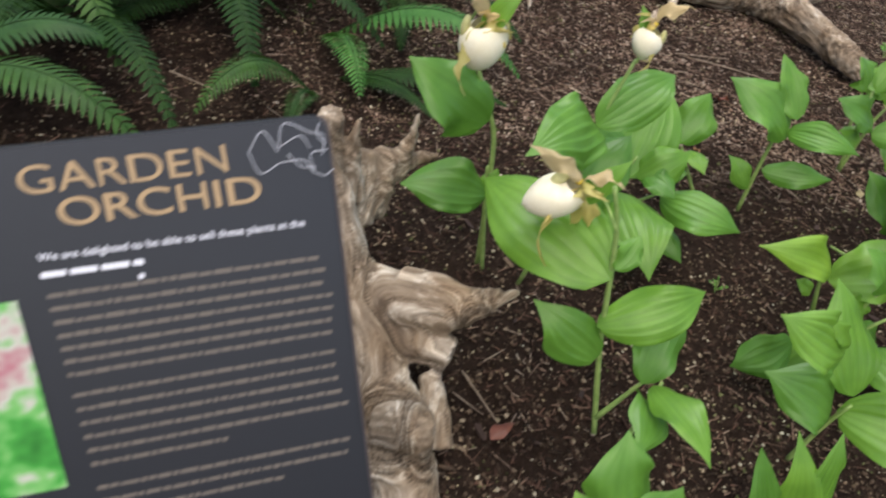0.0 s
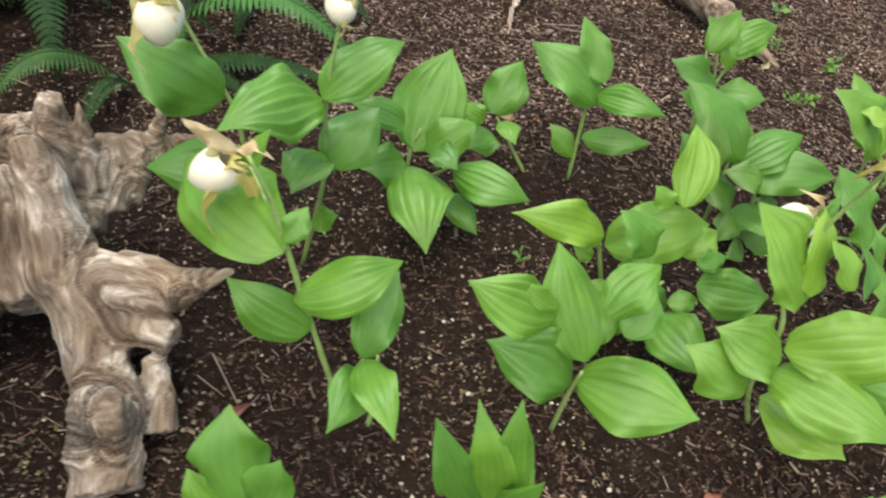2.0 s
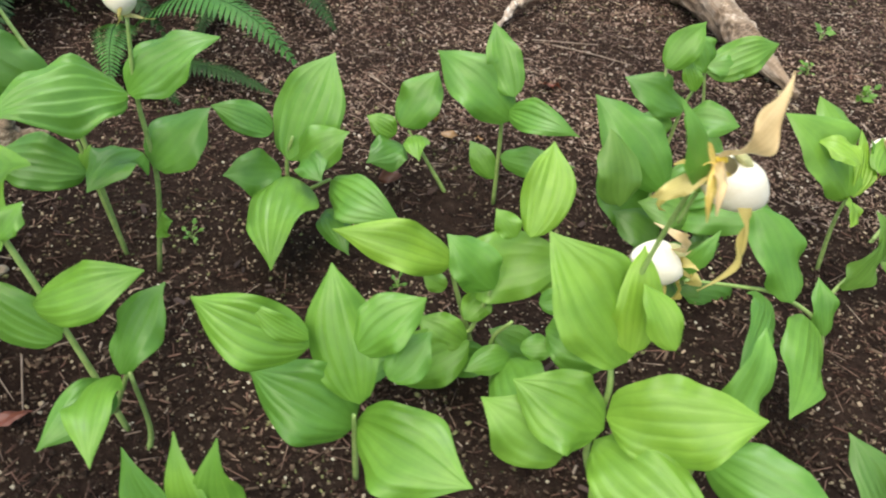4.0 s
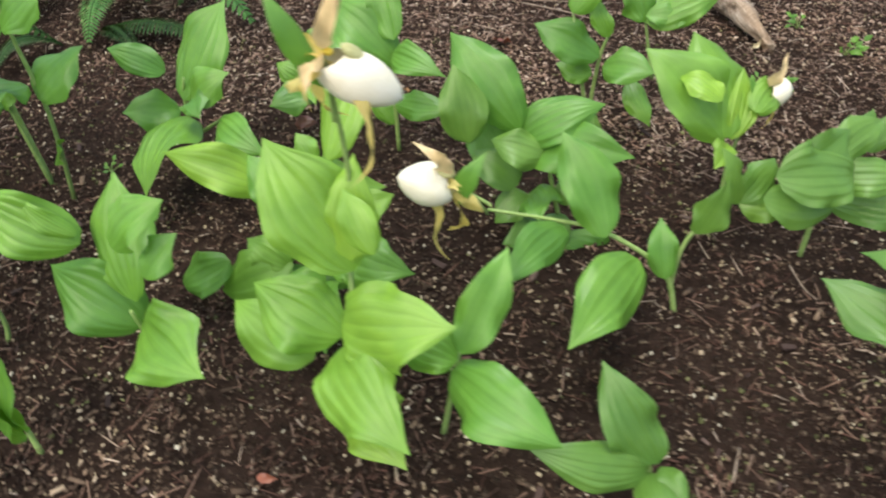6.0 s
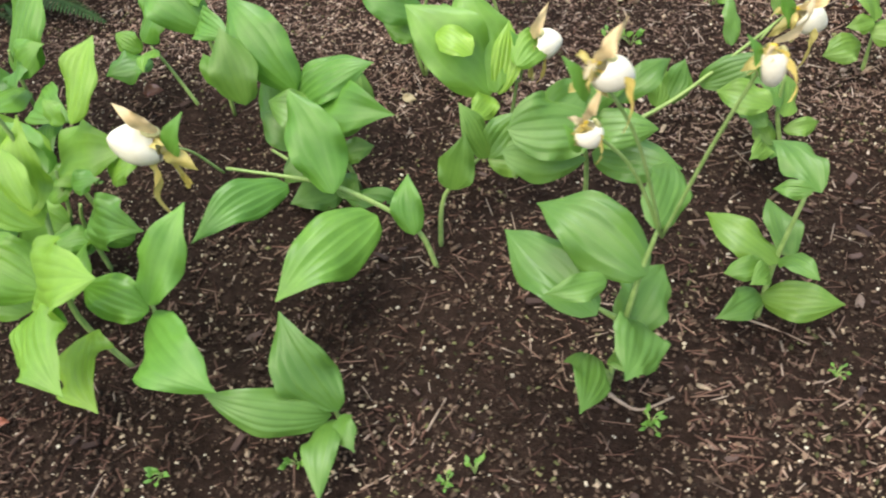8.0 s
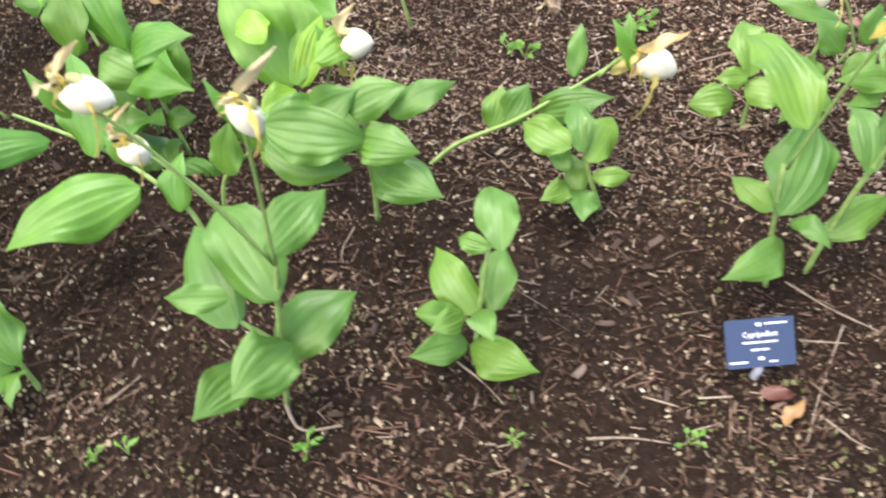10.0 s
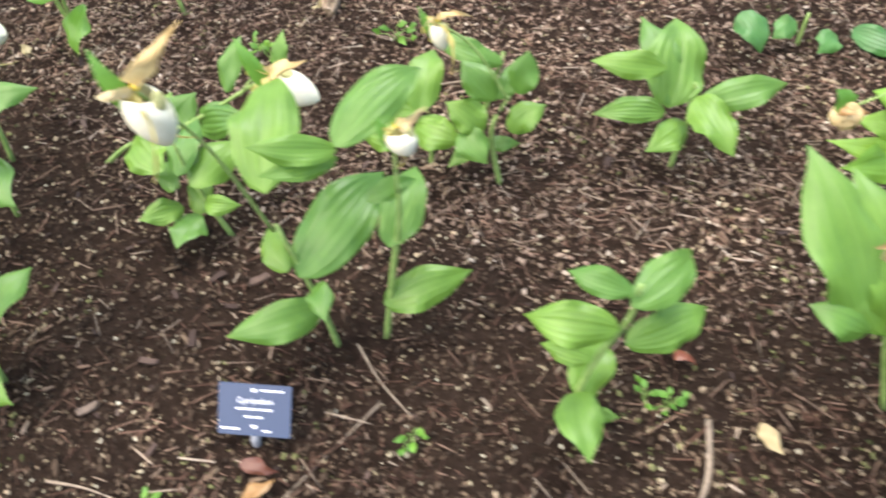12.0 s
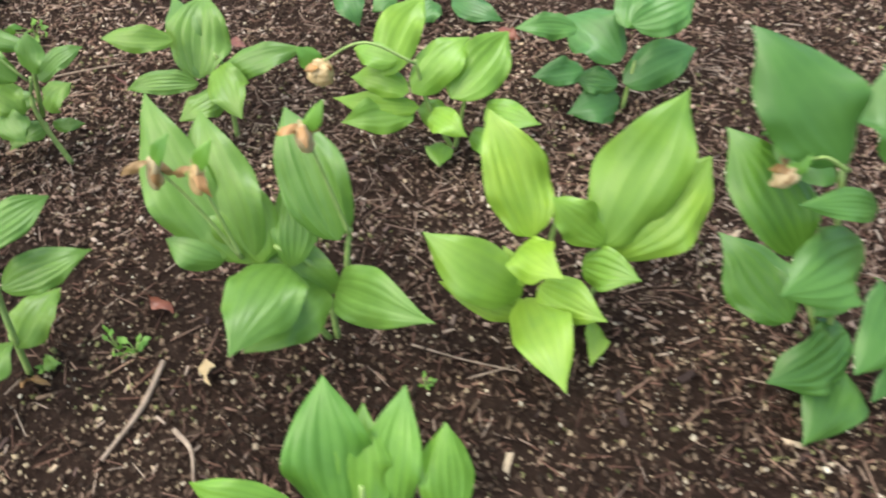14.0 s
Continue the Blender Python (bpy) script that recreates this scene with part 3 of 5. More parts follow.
plant_a2 = orchid(0.539, 0.674, -75, "green", "leafy green lady slipper orchid growing in dark mulch",
    [[(0, 0, 0), (0.009, 0.002, 0.042), (0.006, 0.002, 0.16)]],
    [(-0.025, 0.004, 0.139, -104, 6, 0.116, 0.063),
     (-0.013, 0.002, 0.164, -72, 9, 0.139, 0.061)])
plant_p7 = orchid(0.41, 0.42, -99, "green", "leafy green lady slipper orchid growing in dark mulch",
    [[(0, 0, 0), (-0.007, 0.001, 0.251)]],
    [(-0.006, 0.001, 0.238, 107, 59, 0.109, 0.079),
     (-0.017, 0.003, 0.206, 155, 47, 0.073, 0.056),
     (0.013, -0.002, 0.22, 32, 74, 0.091, 0.056)])
plant_f = orchid(0.835, 0.695, -95, "green", "leafy green lady slipper orchid growing in dark mulch",
    [[(0, 0, 0), (-0.001, -0.014, 0.10), (0, -0.022, 0.165)]],
    [(0.005, -0.001, 0.173, 122, 50, 0.180, 0.091),
     (0.002, -0.000, 0.135, -28, 11, 0.179, 0.112),
     (-0.001, 0.000, 0.121, 178, 28, 0.157, 0.109),
     (-0.058, 0.007, 0.258, -175, 26, 0.146, 0.086),
     (0.003, -0.000, 0.276, 31, 39, 0.101, 0.069),
     (0.041, -0.005, 0.240, 43, 45, 0.076, 0.058),
     (-0.058, 0.007, 0.272, -175, 39, 0.086, 0.030)])
plant_g = orchid(0.971, 0.958, -95, "lime", "leafy green lady slipper orchid growing in dark mulch",
    [[(0, 0, 0), (-0.049, 0.004, 0.129), (-0.055, 0.005, 0.154)]],
    [(-0.056, 0.007, 0.181, -168, 19, 0.187, 0.075),
     (-0.049, 0.006, 0.158, 4, 20, 0.184, 0.110),
     (0.050, -0.006, 0.268, 84, 47, 0.140, 0.074),
     (0.030, -0.004, 0.263, 158, 41, 0.050, 0.050),
     (0.080, -0.010, 0.169, 24, 32, 0.077, 0.057),
     (-0.061, 0.008, 0.124, 176, 28, 0.044, 0.044)])
plant_gb = orchid(1.009, 0.89, -95, "green", "leafy green lady slipper orchid growing in dark mulch",
    [[(0, 0, 0), (-0.017, 0.001, 0.094), (0.007, -0.001, 0.148)]],
    [(0.056, -0.007, 0.162, -13, 7, 0.121, 0.088),
     (0.008, -0.001, 0.076, -66, 4, 0.145, 0.095),
     (0.027, -0.003, 0.107, 3, 14, 0.054, 0.057),
     (0.014, -0.002, 0.088, -143, 0, 0.077, 0.044),
     (0.038, -0.005, 0.209, 12, 16, 0.053, 0.054)])
plant_l = orchid(1.236, 1.224, -95, "green", "leafy green lady slipper orchid growing in dark mulch",
    [[(0, 0, 0), (-0.009, 0.001, 0.182)], [(0, 0, 0), (-0.106, 0.009, 0.019)]],
    [(0.011, -0.001, 0.190, 157, 39, 0.205, 0.106),
     (0.013, -0.002, 0.141, -7, 15, 0.199, 0.096),
     (0.002, -0.000, 0.163, 19, 27, 0.164, 0.089),
     (0.010, -0.001, 0.096, 153, 41, 0.165, 0.095),
     (0.037, -0.005, 0.061, -69, 13, 0.104, 0.090),
     (0.209, -0.026, -0.052, -167, 26, 0.137, 0.072)])
plant_r = orchid(1.314, 1.592, -75, "green", "leafy green lady slipper orchid growing in dark mulch",
    [[(0, 0, 0), (0.01, 0.002, 0.132), (0.022, 0.006, 0.187)], [(-0.001, 0, 0.004), (-0.053, -0.014, 0.237)]],
    [(0.008, 0.002, 0.142, -174, 25, 0.152, 0.086),
     (0.017, 0.004, 0.121, -19, 12, 0.115, 0.093),
     (-0.056, -0.015, 0.239, 38, 50, 0.117, 0.07),
     (0.022, 0.006, 0.187, 164, 57, 0.094, 0.042),
     (-0.002, -0.001, 0.101, -171, 16, 0.08, 0.056),
     (0.076, 0.02, 0.087, -49, -30, 0.108, 0.056)])
plant_r2 = orchid(1.432, 1.795, -75, "green", "leafy green lady slipper orchid growing in dark mulch",
    [[(0, 0, 0), (-0.039, -0.01, 0.139)]],
    [(-0.039, -0.01, 0.139, 22, 23, 0.181, 0.093),
     (-0.039, -0.01, 0.139, 166, 55, 0.106, 0.08),
     (-0.042, -0.011, 0.153, 12, -2, 0.107, 0.059)])
plant_n = orchid(1.186, 0.734, -75, "lime", "bright lime-green lady slipper orchid with large white flower",
    [[(0, 0, 0), (-0.046, -0.012, 0.104), (-0.041, 0.01, 0.213), (-0.051, 0.038, 0.272), (-0.043, 0.051, 0.39), (-0.032, 0.012, 0.572)]],
    [(-0.036, 0.023, 0.268, 162, 50, 0.193, 0.121),
     (-0.036, 0.018, 0.290, 100, 62, 0.130, 0.060),
     (-0.045, -0.013, 0.203, -10, 27, 0.182, 0.112),
     (-0.044, -0.019, 0.186, 178, 26, 0.132, 0.102),
     (-0.083, -0.035, 0.143, 174, 30, 0.130, 0.093),
     (-0.050, -0.020, 0.162, -42, 6, 0.190, 0.105),
     (-0.027, -0.011, 0.087, -47, 1, 0.147, 0.094),
     (0.004, 0.002, 0.326, 143, 44, 0.084, 0.044)])
plant_o = orchid(1.558, 1.065, -75, "green", "leaning lady slipper orchid with white flower near ground",
    [[(0, 0, 0), (-0.021, -0.005, 0.062), (-0.062, -0.016, 0.113), (-0.14, -0.036, 0.164), (-0.204, -0.053, 0.181), (-0.302, -0.078, 0.197)]],
    [(-0.075, -0.032, 0.125, -108, 0, 0.208, 0.099),
     (-0.028, -0.012, 0.077, 115, 50, 0.097, 0.051),
     (-0.128, -0.054, 0.176, 141, 46, 0.168, 0.086),
     (-0.186, -0.079, 0.203, -110, 4, 0.166, 0.062)])
plant_o2 = orchid(1.338, 1.214, -75, "pale", "leafy green lady slipper orchid growing in dark mulch",
    [[(0, 0, 0), (-0.026, -0.007, 0.095), (-0.036, -0.009, 0.158)]],
    [(-0.036, -0.009, 0.158, -170, 16, 0.102, 0.071),
     (-0.019, -0.005, 0.114, 54, 65, 0.14, 0.089),
     (-0.021, -0.006, 0.069, 20, 19, 0.066, 0.075),
     (-0.029, -0.008, 0.028, -38, -17, 0.068, 0.08),
     (-0.028, -0.007, 0.004, -119, 12, 0.113, 0.076),
     (-0.167, -0.043, 0.181, 135, 64, 0.134, 0.083),
     (-0.083, -0.022, 0.095, 174, 31, 0.1, 0.082),
     (-0.06, -0.016, 0.069, -130, -19, 0.081, 0.073)])
plant_gc = orchid(0.902, 0.884, -75, "green", "leafy green lady slipper orchid growing in dark mulch",
    [[(0, 0, 0), (0.054, 0.014, 0.088), (0.081, 0.021, 0.197)], [(0, 0, 0), (0.091, 0.024, 0.049)]],
    [(0.058, 0.015, 0.086, -165, -27, 0.152, 0.095),
     (0.054, 0.014, 0.082, 173, 21, 0.086, 0.082),
     (-0.043, -0.011, 0.088, -165, -32, 0.115, 0.077),
     (0.081, 0.021, 0.202, 171, 46, 0.106, 0.072),
     (0.09, 0.024, 0.046, -151, 6, 0.08, 0.057),
     (0.159, 0.041, 0.056, 179, 26, 0.082, 0.066),
     (0.045, 0.012, 0.138, 50, 30, 0.06, 0.061)])
plant_p = orchid(1.268, 0.731, -67, "fresh", "leafy green lady slipper orchid growing in dark mulch",
    [[(0, 0, 0), (0.024, 0.01, 0.167)]],
    [(0.025, 0.011, 0.176, 71, 48, 0.148, 0.062),
     (0.013, 0.005, 0.144, -26, 6, 0.174, 0.092),
     (0.021, 0.009, 0.164, -170, 28, 0.092, 0.074)])
plant_s = orchid(1.559, 0.736, -67, "pale", "small low green orchid with spreading leaves",
    [[(0, 0, 0), (-0.009, -0.004, 0.062)]],
    [(-0.001, -0.000, 0.063, 152, 48, 0.152, 0.078),
     (-0.011, -0.005, 0.054, -159, 21, 0.168, 0.062),
     (-0.011, -0.005, 0.044, -69, 9, 0.121, 0.048),
     (0.003, 0.001, 0.056, -50, 4, 0.060, 0.035)])
plant_q = orchid(1.753, 1.267, -52, "pale", "leafy green lady slipper orchid with arching stem",
    [[(0, 0, 0), (0, 0, 0.115), (-0.025, -0.02, 0.203), (-0.045, -0.035, 0.257)]],
    [(-0.102, -0.097, 0.222, 31, -10, 0.155, 0.109),
     (-0.109, -0.103, 0.182, 27, -15, 0.136, 0.072),
     (-0.014, -0.013, 0.175, 6, 9, 0.120, 0.068),
     (0.005, 0.005, 0.121, -4, 3, 0.144, 0.082),
     (-0.020, -0.019, 0.221, 48, 18, 0.105, 0.064),
     (0.031, 0.029, 0.210, 49, 21, 0.111, 0.047),
     (-0.061, -0.058, 0.222, 50, 22, 0.094, 0.061)])
plant_q3 = orchid(1.542, 1.114, -52, "pale", "leafy green lady slipper orchid growing in dark mulch",
    [[(0, 0, 0), (0.015, 0.016, 0.093), (0.073, 0.061, 0.16)]],
    [(0.021, 0.021, 0.11, 38, 73, 0.109, 0.058),
     (0.072, 0.06, 0.155, 170, 66, 0.101, 0.047),
     (0.073, 0.061, 0.152, 17, -2, 0.083, 0.073),
     (0.073, 0.061, 0.157, 55, 39, 0.088, 0.063)])
plant_q5 = orchid(1.610, 1.320, -52, "lime", "bright green orchid with fading ivory flower",
    [[(0, 0, 0), (-0.005, 0.01, 0.10), (0.002, 0.026, 0.184)]],
    [(-0.031, -0.022, 0.186, 171, 43, 0.203, 0.114),
     (-0.023, -0.017, 0.189, 135, 46, 0.187, 0.118),
     (-0.020, -0.014, 0.183, 94, 49, 0.122, 0.052),
     (0.005, 0.004, 0.231, 73, 6, 0.088, 0.059),
     (-0.053, -0.039, 0.269, 162, 15, 0.078, 0.055),
     (-0.028, -0.020, 0.180, -98, -1, 0.074, 0.046)])
plant_rr = orchid(1.74, 1.433, -52, "pale", "leaning lady slipper orchid with pale flower at stem end",
    [[(0, 0, 0), (0.046, 0.035, 0.03), (0.125, 0.097, 0.071), (0.196, 0.152, 0.126), (0.272, 0.211, 0.189)]],
    [(0.086, 0.082, 0.055, 101, 47, 0.078, 0.061),
     (0.100, 0.095, 0.057, 74, 45, 0.089, 0.059),
     (0.146, 0.139, 0.080, 17, 23, 0.137, 0.062),
     (0.190, 0.180, 0.142, 110, 46, 0.094, 0.036),
     (0.254, 0.241, 0.176, 117, 45, 0.070, 0.024)])
plant_rb = orchid(2.061, 1.491, -52, "pale", "leafy green lady slipper orchid growing in dark mulch",
    [[(0, 0, 0), (-0.027, -0.021, 0.098), (-0.034, -0.026, 0.183)]],
    [(-0.047, -0.044, 0.140, 177, 8, 0.092, 0.063),
     (-0.035, -0.033, 0.129, 125, 18, 0.104, 0.047),
     (-0.025, -0.024, 0.106, 94, 12, 0.107, 0.058),
     (-0.044, -0.041, 0.062, -106, 7, 0.068, 0.040),
     (-0.034, -0.032, 0.049, -55, 1, 0.072, 0.052),
     (-0.018, -0.017, 0.073, 30, 8, 0.063, 0.033),
     (-0.047, -0.044, 0.097, 152, 12, 0.067, 0.038),
     (-0.031, -0.029, 0.043, 128, 19, 0.074, 0.041)])
plant_v = orchid(1.871, 0.915, -52, "pale", "broad-leaved green lady slipper orchid with fading flowers",
    [[(0, 0, 0), (0.023, 0.018, 0.185), (0.038, 0.03, 0.286)], [(0.003, 0.002, 0.037), (-0.021, -0.017, 0.084)], [(0.017, 0.013, 0.14), (-0.017, -0.013, 0.183)]],
    [(-0.018, -0.015, 0.179, 152, 13, 0.164, 0.079),
     (0.030, 0.025, 0.225, 161, 13, 0.165, 0.088),
     (0.029, 0.024, 0.302, 92, 5, 0.113, 0.056),
     (-0.011, -0.009, 0.239, -143, 3, 0.075, 0.034),
     (0.013, 0.010, 0.114, 76, 11, 0.129, 0.078),
     (0.029, 0.024, 0.138, -86, 12, 0.105, 0.080),
     (-0.018, -0.014, 0.096, -85, 12, 0.104, 0.063),
     (0.003, 0.003, 0.084, -44, 22, 0.060, 0.041)])
plant_w = orchid(2.051, 1.114, -51, "pale", "small upright green orchid in bare mulch",
    [[(0, 0, 0), (0.007, 0.006, 0.096), (0.018, 0.014, 0.23)]],
    [(0.028, 0.026, 0.226, 130, 6, 0.110, 0.056),
     (0.005, 0.005, 0.109, 152, 9, 0.123, 0.056),
     (0.019, 0.019, 0.111, 113, 10, 0.106, 0.050),
     (-0.016, -0.015, 0.125, -148, -7, 0.054, 0.035),
     (-0.008, -0.007, 0.113, -109, 10, 0.052, 0.038),
     (-0.006, -0.005, 0.050, -128, 3, 0.083, 0.046),
     (-0.004, -0.004, 0.044, -1, 13, 0.107, 0.059),
     (0.004, 0.004, 0.119, -38, 14, 0.063, 0.037),
     (0.017, 0.016, 0.236, -178, -7, 0.046, 0.026)])
plant_x = orchid(2.345, 1.475, -51, "pale", "green lady slipper orchid with white flower near label",
    [[(0, 0, 0), (-0.011, -0.009, 0.08), (-0.031, -0.025, 0.234)]],
    [(-0.025, -0.023, 0.299, 137, 12, 0.172, 0.076),
     (-0.019, -0.018, 0.150, 97, 17, 0.178, 0.087),
     (-0.028, -0.027, 0.161, 160, 11, 0.075, 0.037),
     (-0.002, -0.002, 0.092, -109, 6, 0.129, 0.053),
     (-0.004, -0.004, 0.138, -29, 7, 0.067, 0.033)])
plant_x2 = orchid(2.385, 1.530, -51, "pale", "leafy green lady slipper orchid growing in dark mulch",
    [[(0, 0, 0), (0.016, 0.013, 0.128), (0.029, 0.023, 0.221), (0.034, 0.027, 0.29)]],
    [(0.017, 0.016, 0.192, 119, 16, 0.122, 0.053),
     (0.004, 0.004, 0.273, 71, 5, 0.064, 0.026),
     (0.004, 0.004, 0.075, 62, 10, 0.127, 0.057),
     (-0.014, -0.013, 0.355, 90, 14, 0.137, 0.058),
     (-0.012, -0.011, 0.351, -117, 20, 0.092, 0.033),
     (-0.012, -0.012, 0.340, -106, 11, 0.086, 0.027)])
plant_x3 = orchid(2.302, 1.865, -51, "pale", "leafy green lady slipper orchid growing in dark mulch",
    [[(0, 0, 0), (-0.013, -0.011, 0.104), (0.007, 0.005, 0.174)]],
    [(-0.021, -0.017, 0.104, -105, -18, 0.057, 0.052),
     (0.007, 0.006, 0.116, 53, 37, 0.069, 0.047),
     (0.018, 0.015, 0.185, 101, 70, 0.066, 0.045),
     (-0.047, -0.038, 0.117, -11, -25, 0.067, 0.062),
     (-0.023, -0.018, 0.111, -154, 37, 0.075, 0.062),
     (-0.008, -0.007, 0.174, -160, 46, 0.077, 0.05)])
plant_ee = orchid(2.182, 1.819, -43, "pale", "leafy green lady slipper orchid growing in dark mulch",
    [[(0, 0, 0), (0.004, 0.004, 0.076)], [(0.056, 0.059, 0.066), (0.083, 0.089, 0.212)]],
    [(-0.010, -0.010, 0.112, 120, 24, 0.120, 0.064),
     (-0.022, -0.022, 0.070, -141, -3, 0.083, 0.070),
     (-0.014, -0.014, 0.092, 16, -3, 0.086, 0.062),
     (-0.012, -0.013, 0.115, -149, -4, 0.055, 0.038),
     (0.077, 0.078, 0.137, 85, 15, 0.091, 0.042),
     (0.084, 0.085, 0.201, -158, 14, 0.124, 0.036),
     (0.061, 0.062, 0.101, -141, -5, 0.053, 0.041),
     (0.059, 0.059, 0.054, -87, -5, 0.077, 0.037),
     (0.063, 0.064, 0.047, 35, 4, 0.061, 0.027)])
plant_dd = orchid(2.483, 2.087, -43, "pale", "leafy green lady slipper orchid growing in dark mulch",
    [[(0, 0, 0), (0.011, 0.012, 0.12), (0.007, 0.007, 0.163)]],
    [(-0.019, -0.019, 0.125, 124, 37, 0.147, 0.098),
     (-0.030, -0.030, 0.199, -138, 8, 0.112, 0.042),
     (-0.020, -0.021, 0.117, -128, 7, 0.115, 0.043),
     (0.013, 0.013, 0.130, 51, 10, 0.138, 0.051),
     (0.009, 0.009, 0.144, -24, -15, 0.112, 0.065),
     (0.007, 0.007, 0.090, -97, -1, 0.091, 0.052),
     (-0.013, -0.013, 0.126, 154, 35, 0.154, 0.057)])
plant_aa = orchid(2.647, 1.594, -43, "pale", "leafy green lady slipper orchid growing in dark mulch",
    [[(0, 0, 0), (0.021, 0.022, 0.128), (0.039, 0.042, 0.211), (0.042, 0.045, 0.272)]],
    [(0.036, 0.039, 0.249, 87, 4, 0.104, 0.048),
     (0.035, 0.038, 0.272, -161, 1, 0.069, 0.032),
     (0.032, 0.034, 0.209, -147, 0, 0.102, 0.051),
     (0.039, 0.042, 0.178, 67, 6, 0.107, 0.052),
     (0.017, 0.019, 0.151, -154, 3, 0.060, 0.033),
     (0.012, 0.012, 0.062, 109, 11, 0.095, 0.055),
     (0.010, 0.011, 0.077, -44, 9, 0.092, 0.054),
     (0.024, 0.026, 0.030, 16, 18, 0.037, 0.021)])
plant_bb = orchid(2.939, 1.9, -45, "pale", "dense upright green orchid with dried brown flowers",
    [[(0, 0, 0), (0, 0, 0.124), (-0.029, -0.03, 0.185)], [(0.019, 0.019, 0.035), (0.026, 0.026, 0.14), (0.035, 0.036, 0.2)], [(-0.005, -0.005, 0.028), (-0.057, -0.058, 0.181)]],
    [(-0.071, -0.072, 0.182, 162, 45, 0.213, 0.078),
     (-0.053, -0.054, 0.169, 152, 47, 0.190, 0.094),
     (0.025, 0.025, 0.193, 158, 47, 0.165, 0.083),
     (-0.072, -0.072, 0.179, -150, 23, 0.072, 0.047),
     (-0.023, -0.023, 0.160, -61, 14, 0.156, 0.089),
     (0.001, 0.001, 0.111, -80, 15, 0.136, 0.082),
     (0.013, 0.013, 0.099, -164, 37, 0.135, 0.063),
     (0.013, 0.013, 0.108, 3, 17, 0.159, 0.074),
     (-0.019, -0.019, 0.155, 116, 52, 0.125, 0.059),
     (0.007, 0.007, 0.074, 12, 23, 0.065, 0.034),
     (-0.042, -0.043, 0.167, 154, 48, 0.131, 0.075)])
plant_cc = orchid(2.823, 2.289, -45, "lime", "lime-green leafy orchid with one shrivelled flower",
    [[(0, 0, 0), (-0.027, -0.027, 0.093), (-0.035, -0.036, 0.178)], [(-0.003, -0.003, 0.013), (0.017, 0.017, 0.107)]],
    [(-0.071, -0.072, 0.163, 99, 27, 0.144, 0.068),
     (-0.043, -0.043, 0.125, 80, 20, 0.131, 0.069),
     (-0.001, -0.001, 0.107, 84, 23, 0.145, 0.084),
     (-0.046, -0.046, 0.128, -156, 9, 0.097, 0.048),
     (-0.043, -0.043, 0.090, -123, 6, 0.117, 0.065),
     (-0.054, -0.055, 0.187, -167, 3, 0.078, 0.041),
     (-0.025, -0.025, 0.081, -8, 3, 0.082, 0.051),
     (0.020, 0.020, 0.033, -10, 2, 0.104, 0.046),
     (-0.018, -0.018, 0.020, -50, 2, 0.061, 0.048),
     (0.036, 0.037, 0.075, 5, 9, 0.103, 0.056),
     (-0.037, -0.037, 0.095, -145, 8, 0.138, 0.035),
     (-0.006, -0.006, 0.064, -172, 6, 0.060, 0.045)])
plant_ii = orchid(2.986, 2.549, -45, "dark", "dark bluish-green leafy orchid at back of bed",
    [[(0, 0, 0), (0.01, 0.01, 0.085)]],
    [(-0.010, -0.010, 0.094, 170, 15, 0.129, 0.093),
     (-0.003, -0.003, 0.163, 64, 6, 0.122, 0.078),
     (-0.003, -0.003, 0.049, 60, 13, 0.142, 0.075),
     (-0.009, -0.009, 0.047, -147, 11, 0.076, 0.049),
     (-0.053, -0.053, 0.086, -123, 6, 0.090, 0.047),
     (-0.004, -0.004, 0.017, -116, 4, 0.102, 0.073),
     (-0.063, -0.064, 0.164, -128, 12, 0.103, 0.041),
     (-0.008, -0.008, 0.156, 114, 13, 0.093, 0.058)])
plant_ff = orchid(3.169, 2.114, -45, "yellow", "yellow-green leafy lady slipper orchid in dark mulch",
    [[(0, 0, 0), (-0.021, -0.021, 0.114), (-0.014, -0.014, 0.213)], [(0.002, 0.002, 0.013), (0.044, 0.044, 0.131)]],
    [(-0.037, -0.037, 0.177, 158, 51, 0.157, 0.080),
     (0.022, 0.022, 0.143, 87, 42, 0.213, 0.104),
     (0.033, 0.033, 0.127, 71, 34, 0.165, 0.096),
     (-0.045, -0.045, 0.067, -153, 38, 0.155, 0.078),
     (-0.037, -0.038, 0.019, -143, 32, 0.135, 0.047),
     (-0.041, -0.041, 0.060, -38, 11, 0.162, 0.076),
     (-0.048, -0.049, 0.162, -22, 23, 0.090, 0.059),
     (0.024, 0.024, 0.155, -146, 48, 0.095, 0.055),
     (0.007, 0.007, 0.117, 0, 19, 0.082, 0.055),
     (-0.030, -0.030, 0.081, -7, 15, 0.106, 0.058),
     (0.024, 0.025, -0.009, -59, 16, 0.086, 0.033),
     (-0.044, -0.045, 0.085, 166, 49, 0.058, 0.030)])
